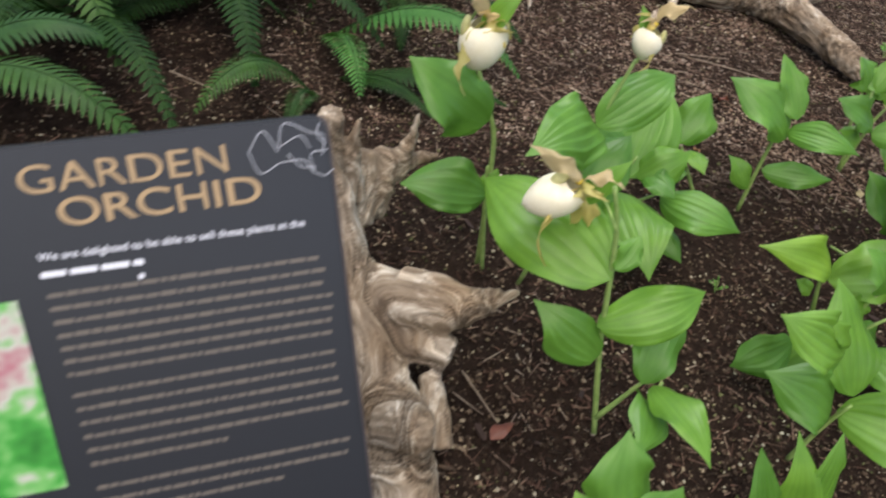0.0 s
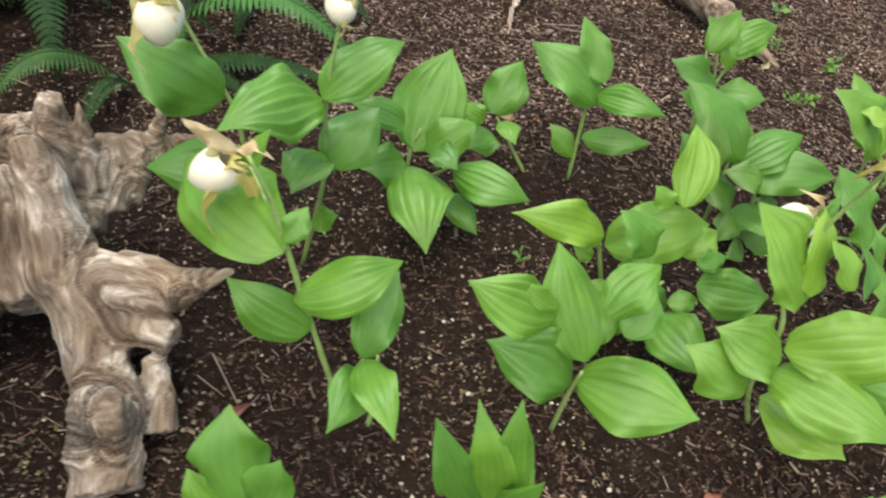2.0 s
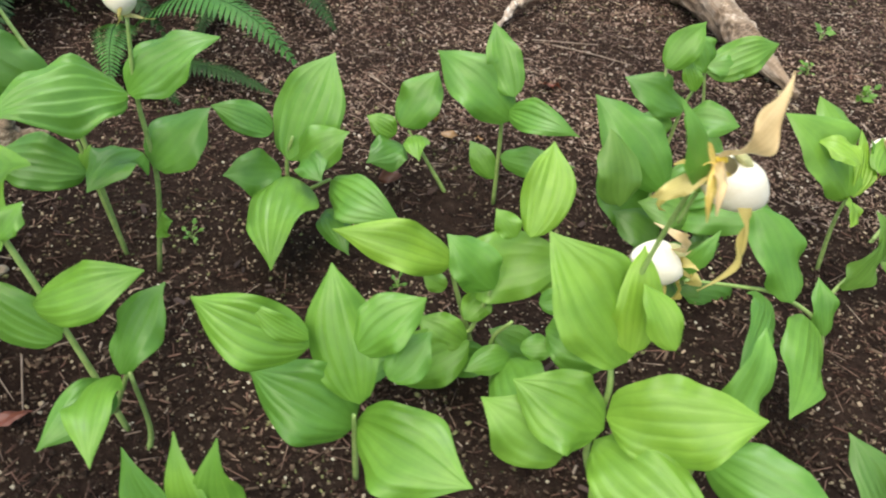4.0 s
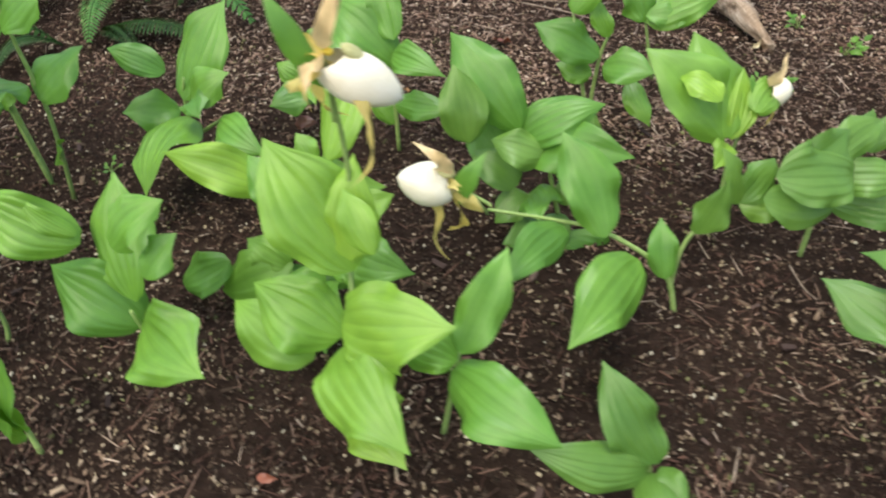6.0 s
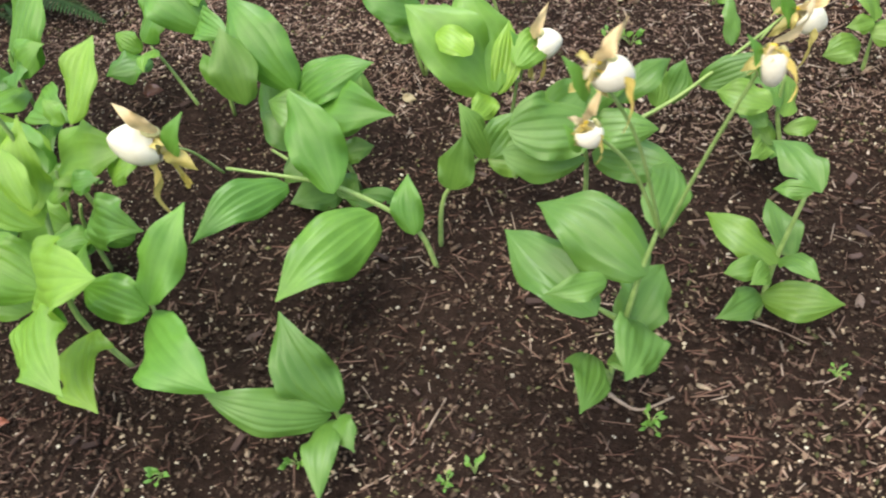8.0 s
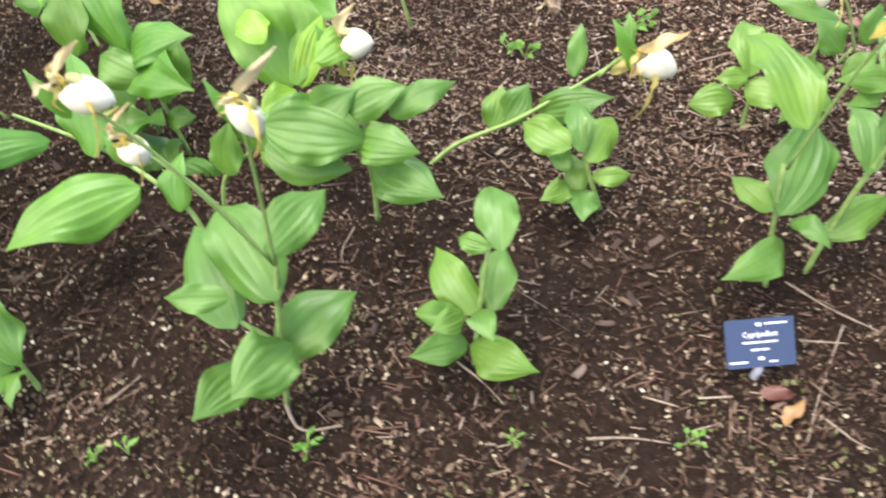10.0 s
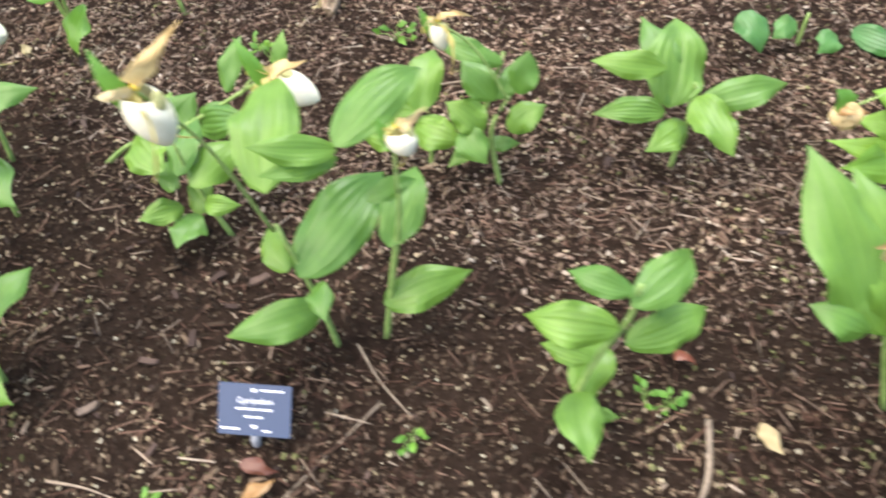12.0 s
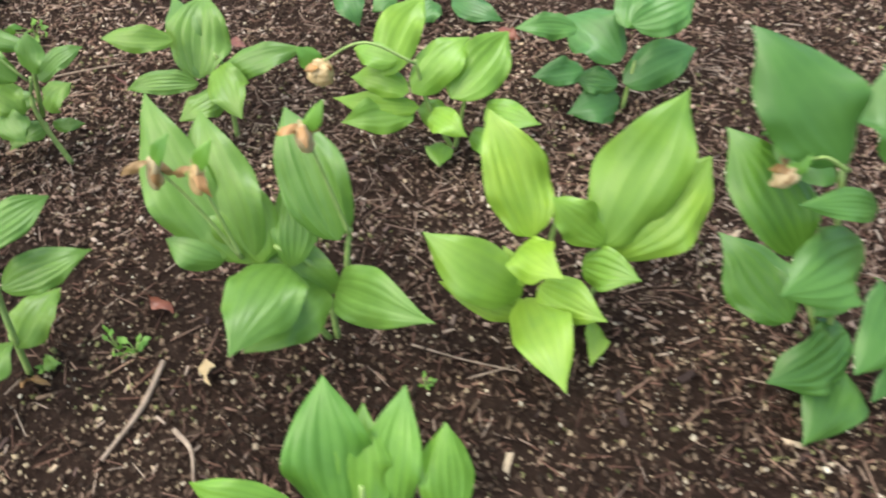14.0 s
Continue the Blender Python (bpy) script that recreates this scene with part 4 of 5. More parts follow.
plant_gg = orchid(3.467, 2.253, -45, "deep", "tall dark-green orchid with dried brown flower",
    [[(0, 0, 0), (-0.033, -0.034, 0.16), (-0.072, -0.073, 0.351)], [(0, 0, 0), (-0.08, -0.081, 0.237)]],
    [(-0.076, -0.077, 0.237, 173, 44, 0.149, 0.081),
     (-0.059, -0.059, 0.114, 174, 34, 0.128, 0.078),
     (-0.074, -0.075, 0.359, -175, 45, 0.150, 0.084),
     (-0.031, -0.032, 0.235, -104, 15, 0.148, 0.079),
     (-0.004, -0.004, 0.077, -106, 8, 0.135, 0.081),
     (0.002, 0.002, 0.014, -82, 6, 0.137, 0.088),
     (-0.037, -0.038, 0.294, -121, 24, 0.108, 0.032),
     (-0.082, -0.083, 0.333, 134, -7, 0.116, 0.064),
     (-0.002, -0.002, 0.173, -81, 8, 0.144, 0.070),
     (-0.035, -0.035, 0.344, 137, 41, 0.097, 0.076),
     (0.045, 0.046, 0.052, -85, 9, 0.113, 0.054),
     (-0.042, -0.042, 0.121, 96, 28, 0.094, 0.087)])
plant_hh = orchid(3.164, 1.729, -45, "green", "leafy green lady slipper orchid growing in dark mulch",
    [[(0, 0, 0), (0.009, 0.009, 0.124)]],
    [(-0.011, -0.011, 0.055, 137, 50, 0.164, 0.093),
     (0.022, 0.022, 0.042, 117, 47, 0.151, 0.066),
     (0.068, 0.069, 0.039, 131, 50, 0.109, 0.060),
     (-0.040, -0.040, 0.113, -147, 15, 0.108, 0.046),
     (0.001, 0.001, 0.050, 125, 47, 0.130, 0.069)])
plant_kk = orchid(2.468, 2.554, -45, "dark", "leafy green lady slipper orchid growing in dark mulch",
    [[(0, 0, 0), (0.004, 0.004, 0.057)]],
    [(-0.091, -0.092, 0.072, -19, -32, 0.087, 0.061),
     (-0.013, -0.013, 0.047, -102, -14, 0.06, 0.06),
     (0.068, 0.068, 0.021, 7, -6, 0.122, 0.056),
     (0.051, 0.051, 0.011, -90, -2, 0.071, 0.049)])
flower(plant_a, (-0.156, 0.072, 0.415), 171, -38, 0.078, 0.047, [(-0.112, 0.017, 0.4), (-0.134, 0.045, 0.424), (-0.156, 0.072, 0.415)], 14)
flower(plant_c, (-0.11, -0.08, 0.517), 171, -88, 0.074, 0.054, [(-0.122, 0.018, 0.457), (-0.116, -0.031, 0.512), (-0.11, -0.08, 0.517)], 20)
flower(plant_b, (0.049, -0.006, 0.531), -9, -89, 0.048, 0.047, [(0.045, -0.007, 0.476), (0.047, -0.006, 0.505), (0.049, -0.006, 0.531)])
flower(plant_n, (-0.03, 0.017, 0.562), 23, -34, 0.087, 0.043, [(-0.038, 0.032, 0.481), (-0.034, 0.024, 0.526), (-0.03, 0.017, 0.562)], 68)
flower(plant_o, (-0.34, -0.132, 0.28), -157, 18, 0.076, 0.051, [(-0.302, -0.078, 0.197), (-0.321, -0.105, 0.255), (-0.34, -0.132, 0.28)])
flower(plant_v, (-0.030, -0.060, 0.547), 38, -25, 0.040, 0.026, [(0.038, 0.03, 0.286), (0.006, -0.020, 0.45), (-0.030, -0.060, 0.547)], 50)
flower(plant_v, (-0.043, -0.027, 0.464), 38, -63, 0.030, 0.025, [(0.038, 0.03, 0.286), (0.0, 0.002, 0.40), (-0.043, -0.027, 0.464)], 65)
flower(plant_v, (0.100, 0.005, 0.545), 38, -76, 0.040, 0.021, [(0.038, 0.03, 0.286), (0.068, 0.02, 0.42), (0.100, 0.005, 0.545)])
flower(plant_q5, (0.015, 0.055, 0.240), 38, -3, 0.055, 0.046, [(0.002, 0.026, 0.184), (0.008, 0.042, 0.222), (0.015, 0.055, 0.240)], 60)
flower(plant_rr, (0.283, 0.217, 0.197), 38, -30, 0.08, 0.044, [(0.234, 0.182, 0.158), (0.259, 0.199, 0.193), (0.283, 0.217, 0.197)], 28)
flower(plant_x, (0.026, -0.121, 0.52), 39, -78, 0.055, 0.030, [(-0.031, -0.025, 0.234), (0.0, -0.073, 0.412), (0.026, -0.121, 0.52)])
flower(plant_x2, (0.031, 0.038, 0.372), 39, -68, 0.036, 0.026, [(0.034, 0.027, 0.29), (0.032, 0.032, 0.348), (0.031, 0.038, 0.372)])
dry_flower(plant_bb, (0.021, 0.021, 0.366), -135, -87, 0.031, 0.017, [(0.035, 0.036, 0.2), (0.028, 0.028, 0.288), (0.021, 0.021, 0.366)])
dry_flower(plant_bb, (-0.064, -0.065, 0.328), -135, -80, 0.035, 0.017, [(-0.057, -0.058, 0.181), (-0.061, -0.061, 0.257), (-0.064, -0.065, 0.328)])
dry_flower(plant_bb, (-0.093, -0.093, 0.341), -135, -78, 0.034, 0.017, [(-0.057, -0.058, 0.181), (-0.075, -0.075, 0.274), (-0.093, -0.093, 0.341)])
dry_flower(plant_cc, (-0.136, -0.136, 0.196), 45, -88, 0.033, 0.033, [(-0.035, -0.036, 0.178), (-0.086, -0.086, 0.223), (-0.136, -0.136, 0.196)])
dry_flower(plant_gg, (-0.112, -0.113, 0.362), -135, -43, 0.021, 0.015, [(-0.072, -0.073, 0.351), (-0.092, -0.093, 0.371), (-0.112, -0.113, 0.362)])
flower(plant_x3, (-0.062, -0.066, 0.311), 47, -82, 0.045, 0.022, [(0.007, 0.005, 0.174), (-0.028, -0.03, 0.267), (-0.062, -0.066, 0.311)])


# ---- driftwood stump ----
def driftwood(name, limbs, label, voxel, furrow, ease):
    """Limbs (points and radii) fused into one weathered piece of wood, furrowed along each limb."""
    verts, faces, lines = [], [], []
    thick = []
    for k, (pts, radii) in enumerate(limbs):
        v, f, _ = tube_data(pts, radii, 14, 6, 0.2)
        off = len(verts)
        verts += v
        faces += [tuple(q + off for q in face) for face in f]
        ln = smooth_line(pts, 6)
        run, first = 0.0, len(thick)
        for a, b in zip(ln, ln[1:]):
            lines.append((a, b, run, k))
            thick.append(np.interp(len(thick) - first, np.linspace(0, len(ln) - 2, len(radii)), radii))
            run += (b - a).length
    raw = mesh_object(name, verts, faces, WOOD)
    r = raw.modifiers.new("fuse", "REMESH")
    r.mode, r.voxel_size, r.use_smooth_shade = "VOXEL", voxel, True
    s = raw.modifiers.new("ease", "SMOOTH")
    s.factor, s.iterations = 0.5, 4
    me = bpy.data.meshes.new_from_object(raw.evaluated_get(bpy.context.evaluated_depsgraph_get()))
    bpy.data.objects.remove(raw)
    n = len(me.vertices)
    co, no = np.zeros(n * 3), np.zeros(n * 3)
    me.vertices.foreach_get("co", co)
    me.vertices.foreach_get("normal", no)
    co, no = co.reshape(-1, 3), no.reshape(-1, 3)
    best, wsum = np.full(n, 1e9), np.zeros(n)
    grain, girth = np.zeros((n, 3)), np.zeros(n)
    for (a, b, run, k), r0 in zip(lines, thick):
        a3, d = np.array(a), np.array(b - a)
        t = np.clip(((co - a3) @ d) / (d @ d), 0, 1)
        off = co - (a3 + t[:, None] * d)
        dist = np.linalg.norm(off, axis=1)
        ax = d / np.linalg.norm(d)
        near = dist < best
        best[near] = dist[near]
        girth[near] = r0
        grain[near] = ax if ax[2] < 0.3 * ax[0] + 0.2 else -ax
    # thick wood flows together; thin splinters keep their edges
    ends = np.zeros(len(me.edges) * 2, dtype=np.int32)
    me.edges.foreach_get("vertices", ends)
    ends = ends.reshape(-1, 2)
    links = np.bincount(ends.ravel(), minlength=n).astype(float)[:, None]
    hold = (np.clip((girth - 0.010) / 0.02, 0.05, 1.0) * 0.6)[:, None]
    for _ in range(ease):
        tot = np.zeros((n, 3))
        for c in range(3):
            tot[:, c] = np.bincount(ends[:, 0], co[ends[:, 1], c], n) + np.bincount(ends[:, 1], co[ends[:, 0], c], n)
        co += hold * (tot / links - co)
    # the grain turns gently from limb to limb, and stretches along it
    for _ in range(80):
        tot = np.zeros((n, 3))
        for c in range(3):
            tot[:, c] = np.bincount(ends[:, 0], grain[ends[:, 1], c], n) + np.bincount(ends[:, 1], grain[ends[:, 0], c], n)
        grain += 0.6 * (tot / links - grain)
    grain /= np.linalg.norm(grain, axis=1, keepdims=True) + 1e-9
    heart = co - co.mean(axis=0)
    grain = heart - grain * (np.sum(heart * grain, axis=1, keepdims=True) * 0.92)
    h = []
    for g in grain:
        q = Vector(g)
        crack = max(0.0, 0.09 - abs(noise.noise(q * 34 + Vector((7, 3, 1))))) / 0.09
        h.append(0.9 * noise.noise(q * 30) + 0.45 * noise.noise(q * 75) + 0.22 * noise.noise(q * 170) - 0.75 * crack)
    h = np.array(h)
    co += no * (h * furrow)[:, None]
    me.vertices.foreach_set("co", co.ravel())
    at = me.attributes.new("grain", "FLOAT_VECTOR", "POINT")
    at.data.foreach_set("vector", grain.ravel())
    me.materials.clear()
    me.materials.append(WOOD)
    me.update()
    return tagged(new(name, me), label, "driftwood")


stump_legs = [
    ([(-0.069, 0.800, 0.078), (-0.062, 0.730, 0.078), (-0.059, 0.670, 0.071), (-0.045, 0.620, 0.071), (-0.023, 0.570, 0.056), (-0.002, 0.520, 0.033)], [0.054, 0.047, 0.042, 0.043, 0.047, 0.049]),
    ([(0.097, 0.780, 0.111), (0.131, 0.730, 0.088), (0.156, 0.680, 0.068), (0.180, 0.630, 0.051), (0.187, 0.580, 0.039), (0.203, 0.530, 0.017)], [0.045, 0.043, 0.044, 0.047, 0.050, 0.051]),
    ([(0.155, 0.620, 0.073), (0.193, 0.600, 0.105), (0.222, 0.600, 0.108)], [0.033, 0.038, 0.027]),
    ([(0.219, 0.720, 0.072), (0.234, 0.680, 0.048), (0.247, 0.630, 0.014)], [0.019, 0.019, 0.022]),
]
stump_body = [
    ([(-0.097, 0.940, 0.252), (-0.098, 0.900, 0.210), (-0.088, 0.860, 0.146), (-0.067, 0.820, 0.094)], [0.024, 0.033, 0.043, 0.052]),
    ([(-0.052, 0.920, 0.226), (-0.041, 0.880, 0.180), (-0.033, 0.850, 0.115), (-0.001, 0.800, 0.074)], [0.027, 0.046, 0.054, 0.041]),
    ([(0.011, 0.930, 0.285), (0.035, 0.890, 0.248), (0.051, 0.860, 0.188), (0.072, 0.820, 0.137), (0.096, 0.780, 0.098)], [0.021, 0.035, 0.047, 0.051, 0.046]),
    ([(-0.016, 0.900, 0.175), (0.003, 0.860, 0.108), (0.040, 0.800, 0.079)], [0.042, 0.054, 0.044]),
]
stump_arm = [
    ([(0.113, 0.820, 0.129), (0.176, 0.790, 0.145), (0.239, 0.775, 0.160), (0.281, 0.775, 0.184), (0.331, 0.785, 0.203)], [0.040, 0.041, 0.035, 0.021, 0.003]),
    ([(0.143, 0.790, 0.104), (0.206, 0.750, 0.104), (0.249, 0.735, 0.102)], [0.037, 0.031, 0.024]),
    ([(0.158, 0.810, 0.171), (0.209, 0.790, 0.182), (0.254, 0.775, 0.187)], [0.020, 0.021, 0.016]),
]
stump_rim = [
    ([(-0.098, 0.950, 0.288), (-0.098, 0.945, 0.259), (-0.095, 0.920, 0.226)], [0.003, 0.015, 0.026]),
    ([(0.007, 0.940, 0.316), (0.009, 0.935, 0.281), (0.023, 0.900, 0.237)], [0.003, 0.014, 0.026]),
    ([(-0.057, 0.930, 0.239), (-0.051, 0.910, 0.207)], [0.007, 0.024]),
    ([(-0.030, 0.930, 0.232), (-0.028, 0.910, 0.199)], [0.005, 0.026]),
    ([(0.023, 1.000, 0.312), (0.017, 1.000, 0.253), (0.022, 0.970, 0.175)], [0.020, 0.028, 0.040]),
    ([(0.063, 1.000, 0.307), (0.062, 1.000, 0.236), (0.066, 0.980, 0.160)], [0.004, 0.015, 0.027]),
]
stump_back = [
    ([(-0.101, 0.970, 0.244), (-0.073, 1.000, 0.249), (-0.034, 1.010, 0.251), (0.010, 1.010, 0.260)], [0.011, 0.015, 0.015, 0.017]),
    ([(-0.086, 0.990, 0.225), (-0.047, 1.000, 0.222), (0.007, 0.990, 0.226)], [0.015, 0.019, 0.024]),
    ([(-0.095, 0.970, 0.228), (-0.088, 0.940, 0.187)], [0.019, 0.032]),
    ([(-0.076, 1.000, 0.224), (-0.073, 0.980, 0.178)], [0.019, 0.029]),
    ([(-0.028, 1.000, 0.236), (-0.028, 0.980, 0.184)], [0.021, 0.029]),
    ([(0.080, 1.050, 0.217), (0.076, 1.020, 0.163), (0.075, 0.980, 0.111)], [0.023, 0.035, 0.039]),
    ([(0.126, 1.070, 0.208), (0.106, 1.040, 0.150), (0.099, 1.000, 0.121)], [0.023, 0.034, 0.029]),
    ([(0.159, 1.080, 0.282), (0.156, 1.075, 0.237), (0.140, 1.070, 0.197)], [0.003, 0.010, 0.022]),
    ([(0.208, 1.090, 0.199), (0.166, 1.080, 0.189), (0.122, 1.060, 0.173)], [0.004, 0.014, 0.026]),
    ([(0.037, 0.980, 0.144), (0.056, 0.920, 0.103)], [0.043, 0.042]),
]
stump_root = [
    ([(-0.284, 0.950, 0.181), (-0.240, 0.960, 0.182), (-0.194, 0.970, 0.187), (-0.130, 0.960, 0.223)], [0.026, 0.028, 0.028, 0.023]),
    ([(-0.285, 0.930, 0.147), (-0.241, 0.940, 0.144), (-0.179, 0.940, 0.164), (-0.121, 0.930, 0.192)], [0.039, 0.041, 0.039, 0.032]),
    ([(-0.287, 0.910, 0.106), (-0.240, 0.920, 0.115), (-0.175, 0.930, 0.126)], [0.037, 0.037, 0.030]),
]
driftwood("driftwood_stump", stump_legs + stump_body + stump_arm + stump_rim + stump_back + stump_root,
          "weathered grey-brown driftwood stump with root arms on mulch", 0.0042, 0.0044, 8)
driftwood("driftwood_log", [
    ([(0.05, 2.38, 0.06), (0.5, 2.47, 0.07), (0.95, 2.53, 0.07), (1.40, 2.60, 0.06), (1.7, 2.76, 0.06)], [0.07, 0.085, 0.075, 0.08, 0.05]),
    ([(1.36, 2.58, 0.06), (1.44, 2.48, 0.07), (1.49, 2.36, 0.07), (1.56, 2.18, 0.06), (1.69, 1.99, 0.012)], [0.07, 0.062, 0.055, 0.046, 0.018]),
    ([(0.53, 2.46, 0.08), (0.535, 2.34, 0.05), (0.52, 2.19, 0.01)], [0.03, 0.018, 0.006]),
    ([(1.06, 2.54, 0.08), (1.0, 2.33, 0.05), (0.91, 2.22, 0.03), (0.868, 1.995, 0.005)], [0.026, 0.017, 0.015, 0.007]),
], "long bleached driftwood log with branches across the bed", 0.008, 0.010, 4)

# ---- a bird's dropping on the stump ----
def bird_dropping(x, y, z):
    bm = bmesh.new()
    bmesh.ops.create_icosphere(bm, subdivisions=3, radius=0.5)
    for v in bm.verts:
        v.co *= 1 + 0.35 * noise.noise(v.co * 4 + Vector((2, 5, 1)))
    bmesh.ops.scale(bm, vec=(0.010, 0.018, 0.026), verts=bm.verts)
    me = bpy.data.meshes.new("bird_dropping")
    bm.to_mesh(me)
    bm.free()
    me.polygons.foreach_set("use_smooth", np.ones(len(me.polygons), dtype=bool))
    me.materials.append(CHALK)
    ob = new("bird_dropping", me)
    ob.location = (x, y, z)
    return tagged(ob, "white bird dropping dried on the driftwood stump", "dropping")


bird_dropping(-0.047, 0.652, 0.102)

# ---- ferns ----
def frond(parent, az, length, rise, width, tint="fern"):
    """One arching frond: a rib with toothed leaflets to both sides, joined as one blade."""
    a = radians(az)
    out, up = Vector((math.cos(a), math.sin(a), 0)), Vector((0, 0, 1))
    side = Vector((-math.sin(a), math.cos(a), 0))
    n = 34
    verts, faces, uvs = [], [], []
    line = []
    for i in range(n + 1):
        v = i / n
        line.append(out * (length * (v - 0.12 * v * v)) + up * (length * rise * (1.9 * v - 1.75 * v * v)))
    for i in range(2, n):
        v = i / n
        q, ax = line[i], (line[i + 1] - line[i - 1]).normalized()
        reach = 0.55 * width * min(1, v * 3.2) ** 0.6 * (1 - v) ** 0.62
        for s in (-1, 1):
            d = (side * s + ax * 0.42 - up * 0.16 + up * 0.05 * rnd.uniform(-1, 1)).normalized()
            w = length / n * 0.98
            tip = q + d * reach * rnd.uniform(0.9, 1.08) - up * reach * 0.12
            k = len(verts)
            m1, m2 = q + d * reach * 0.35, q + d * reach * 0.7 - up * reach * 0.03
            verts += [q - ax * w * 0.46, q + ax * w * 0.46, m1 - ax * w * 0.5, m1 + ax * w * 0.42 + up * 0.003, m2 - ax * w * 0.36, m2 + ax * w * 0.28, tip]
            uvs += [(0.4, 0), (0.6, 0), (0.3, 0.4), (0.7, 0.4), (0.35, 0.7), (0.65, 0.7), (0.5, 1)]
            faces += [(k, k + 1, k + 3, k + 2), (k + 2, k + 3, k + 5, k + 4), (k + 4, k + 5, k + 6)]
    fr = mesh_object("frond", verts, faces, LEAF[tint], parent, False, uvs)
    tube("rib", line, [0.003, 0.002, 0.0008], LEAF["fern"], fr, 5, 1)
    return fr


def fern(x, y, fronds, tint="fern"):
    p = thing("fern", x, y, 0, "dark green sword fern with arching fronds behind the stump, toned for light and shade", "fern", "ferns behind the stump")
    for az, ln, rise, w in fronds:
        frond(p, az, ln, rise, w, tint)
    return p


def fern_crown(x, y, count, size, seed, lo=0, hi=360):
    g = random.Random(seed)
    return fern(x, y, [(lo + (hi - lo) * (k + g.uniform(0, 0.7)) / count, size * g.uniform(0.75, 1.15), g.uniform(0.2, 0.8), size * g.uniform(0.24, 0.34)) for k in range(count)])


# light and shade are put in by each fern's green; rear crowns darkest
fern(-0.05, 1.80, [(-14, 0.58, 0.55, 0.21), (-70, 0.36, 0.5, 0.15)], "fern_lit")
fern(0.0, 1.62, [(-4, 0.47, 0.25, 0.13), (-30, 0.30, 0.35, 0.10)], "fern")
fern(-0.78, 1.22, [(-9, 0.56, 0.62, 0.21), (25, 0.52, 0.7, 0.19), (60, 0.5, 0.7, 0.18)], "fern_half_shade")
fern(-0.78, 1.78, [(-16, 0.66, 0.8, 0.23), (-48, 0.60, 0.7, 0.21), (12, 0.60, 0.8, 0.2), (-80, 0.5, 0.6, 0.18)], "fern_half_shade")
fern(-0.05, 1.52, [(-137, 0.34, 0.75, 0.16), (-100, 0.22, 0.6, 0.10)], "fern_half_shade")
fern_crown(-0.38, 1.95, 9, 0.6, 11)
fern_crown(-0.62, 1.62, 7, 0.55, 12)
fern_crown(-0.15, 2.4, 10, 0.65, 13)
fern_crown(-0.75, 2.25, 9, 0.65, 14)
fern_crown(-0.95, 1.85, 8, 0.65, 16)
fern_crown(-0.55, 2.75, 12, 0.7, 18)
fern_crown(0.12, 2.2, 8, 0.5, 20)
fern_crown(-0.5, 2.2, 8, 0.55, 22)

# ---- the sign on its post ----
SIGN_TOP = Vector((0.045, 0.480, 0.651))
SX, SD = Vector((0.956, 0.253, 0.148)).normalized(), Vector((0.246, -0.415, -0.876)).normalized()
SZ = SX.cross(-SD).normalized()
SY = SZ.cross(SX).normalized()
SIGN_POSE = Matrix((SX, SY, SZ)).transposed().to_4x4()
SIGN_POSE.translation = SIGN_TOP


def rounded_plate(w, h, t, r, bevel=0.0015):
    """A plate with round corners; its upper right corner at the origin, its face at z = 0."""
    bm = bmesh.new()
    ring = []
    for cx, cy, a0 in ((-r, -r, 0), (-w + r, -r, 90), (-w + r, -h + r, 180), (-r, -h + r, 270)):
        for k in range(7):
            a = radians(a0 + 15 * k)
            ring.append(bm.verts.new((cx + r * math.cos(a), cy + r * math.sin(a), 0)))
    f = bm.faces.new(ring)
    e = bmesh.ops.extrude_face_region(bm, geom=[f])
    bmesh.ops.translate(bm, verts=[v for v in e["geom"] if isinstance(v, bmesh.types.BMVert)], vec=(0, 0, -t))
    bmesh.ops.recalc_face_normals(bm, faces=bm.faces)
    sharp = [q for q in bm.edges if q.calc_face_angle(0) > 1.0]
    bmesh.ops.bevel(bm, geom=sharp, offset=bevel, segments=2, affect="EDGES")
    return bm


def box_bm(x0, x1, y0, y1, z0, z1):
    bm = bmesh.new()
    bmesh.ops.create_cube(bm, size=1)
    bmesh.ops.scale(bm, vec=(x1 - x0, y1 - y0, z1 - z0), verts=bm.verts)
    bmesh.ops.translate(bm, verts=bm.verts, vec=((x0 + x1) / 2, (y0 + y1) / 2, (z0 + z1) / 2))
    return bm


def lettering(name, text, size, width, x, y, mat, parent, label="", heavy=0.0, serif=False):
    """Words in the built-in font, set to a given width, as a thin mesh on the plate."""
    cu = bpy.data.curves.new(name, "FONT")
    cu.body, cu.size, cu.extrude, cu.offset = text, size, 0.0002, heavy
    tmp = bpy.data.objects.new(name, cu)
    scene.collection.objects.link(tmp)
    me = bpy.data.meshes.new_from_object(tmp.evaluated_get(bpy.context.evaluated_depsgraph_get()))
    bpy.data.objects.remove(tmp)
    wide = max(v.co.x for v in me.vertices) - min(v.co.x for v in me.vertices)
    for v in me.vertices:
        v.co.x *= width / wide
    if serif:
        # small feet at the ends of the upright strokes
        tall = max(v.co.y for v in me.vertices)
        for v in me.vertices:
            if v.co.y < 0.04 * tall or v.co.y > 0.96 * tall:
                v.co.x += 0.02 * size * (1 if noise.noise(Vector((v.co.x * 900, 0, 0))) > 0 else -1)
    me.materials.clear()
    me.materials.append(mat)
    ob = new(name, me)
    ob.parent, ob.location = parent, (x, y, 0.0006)
    return tagged(ob, label)


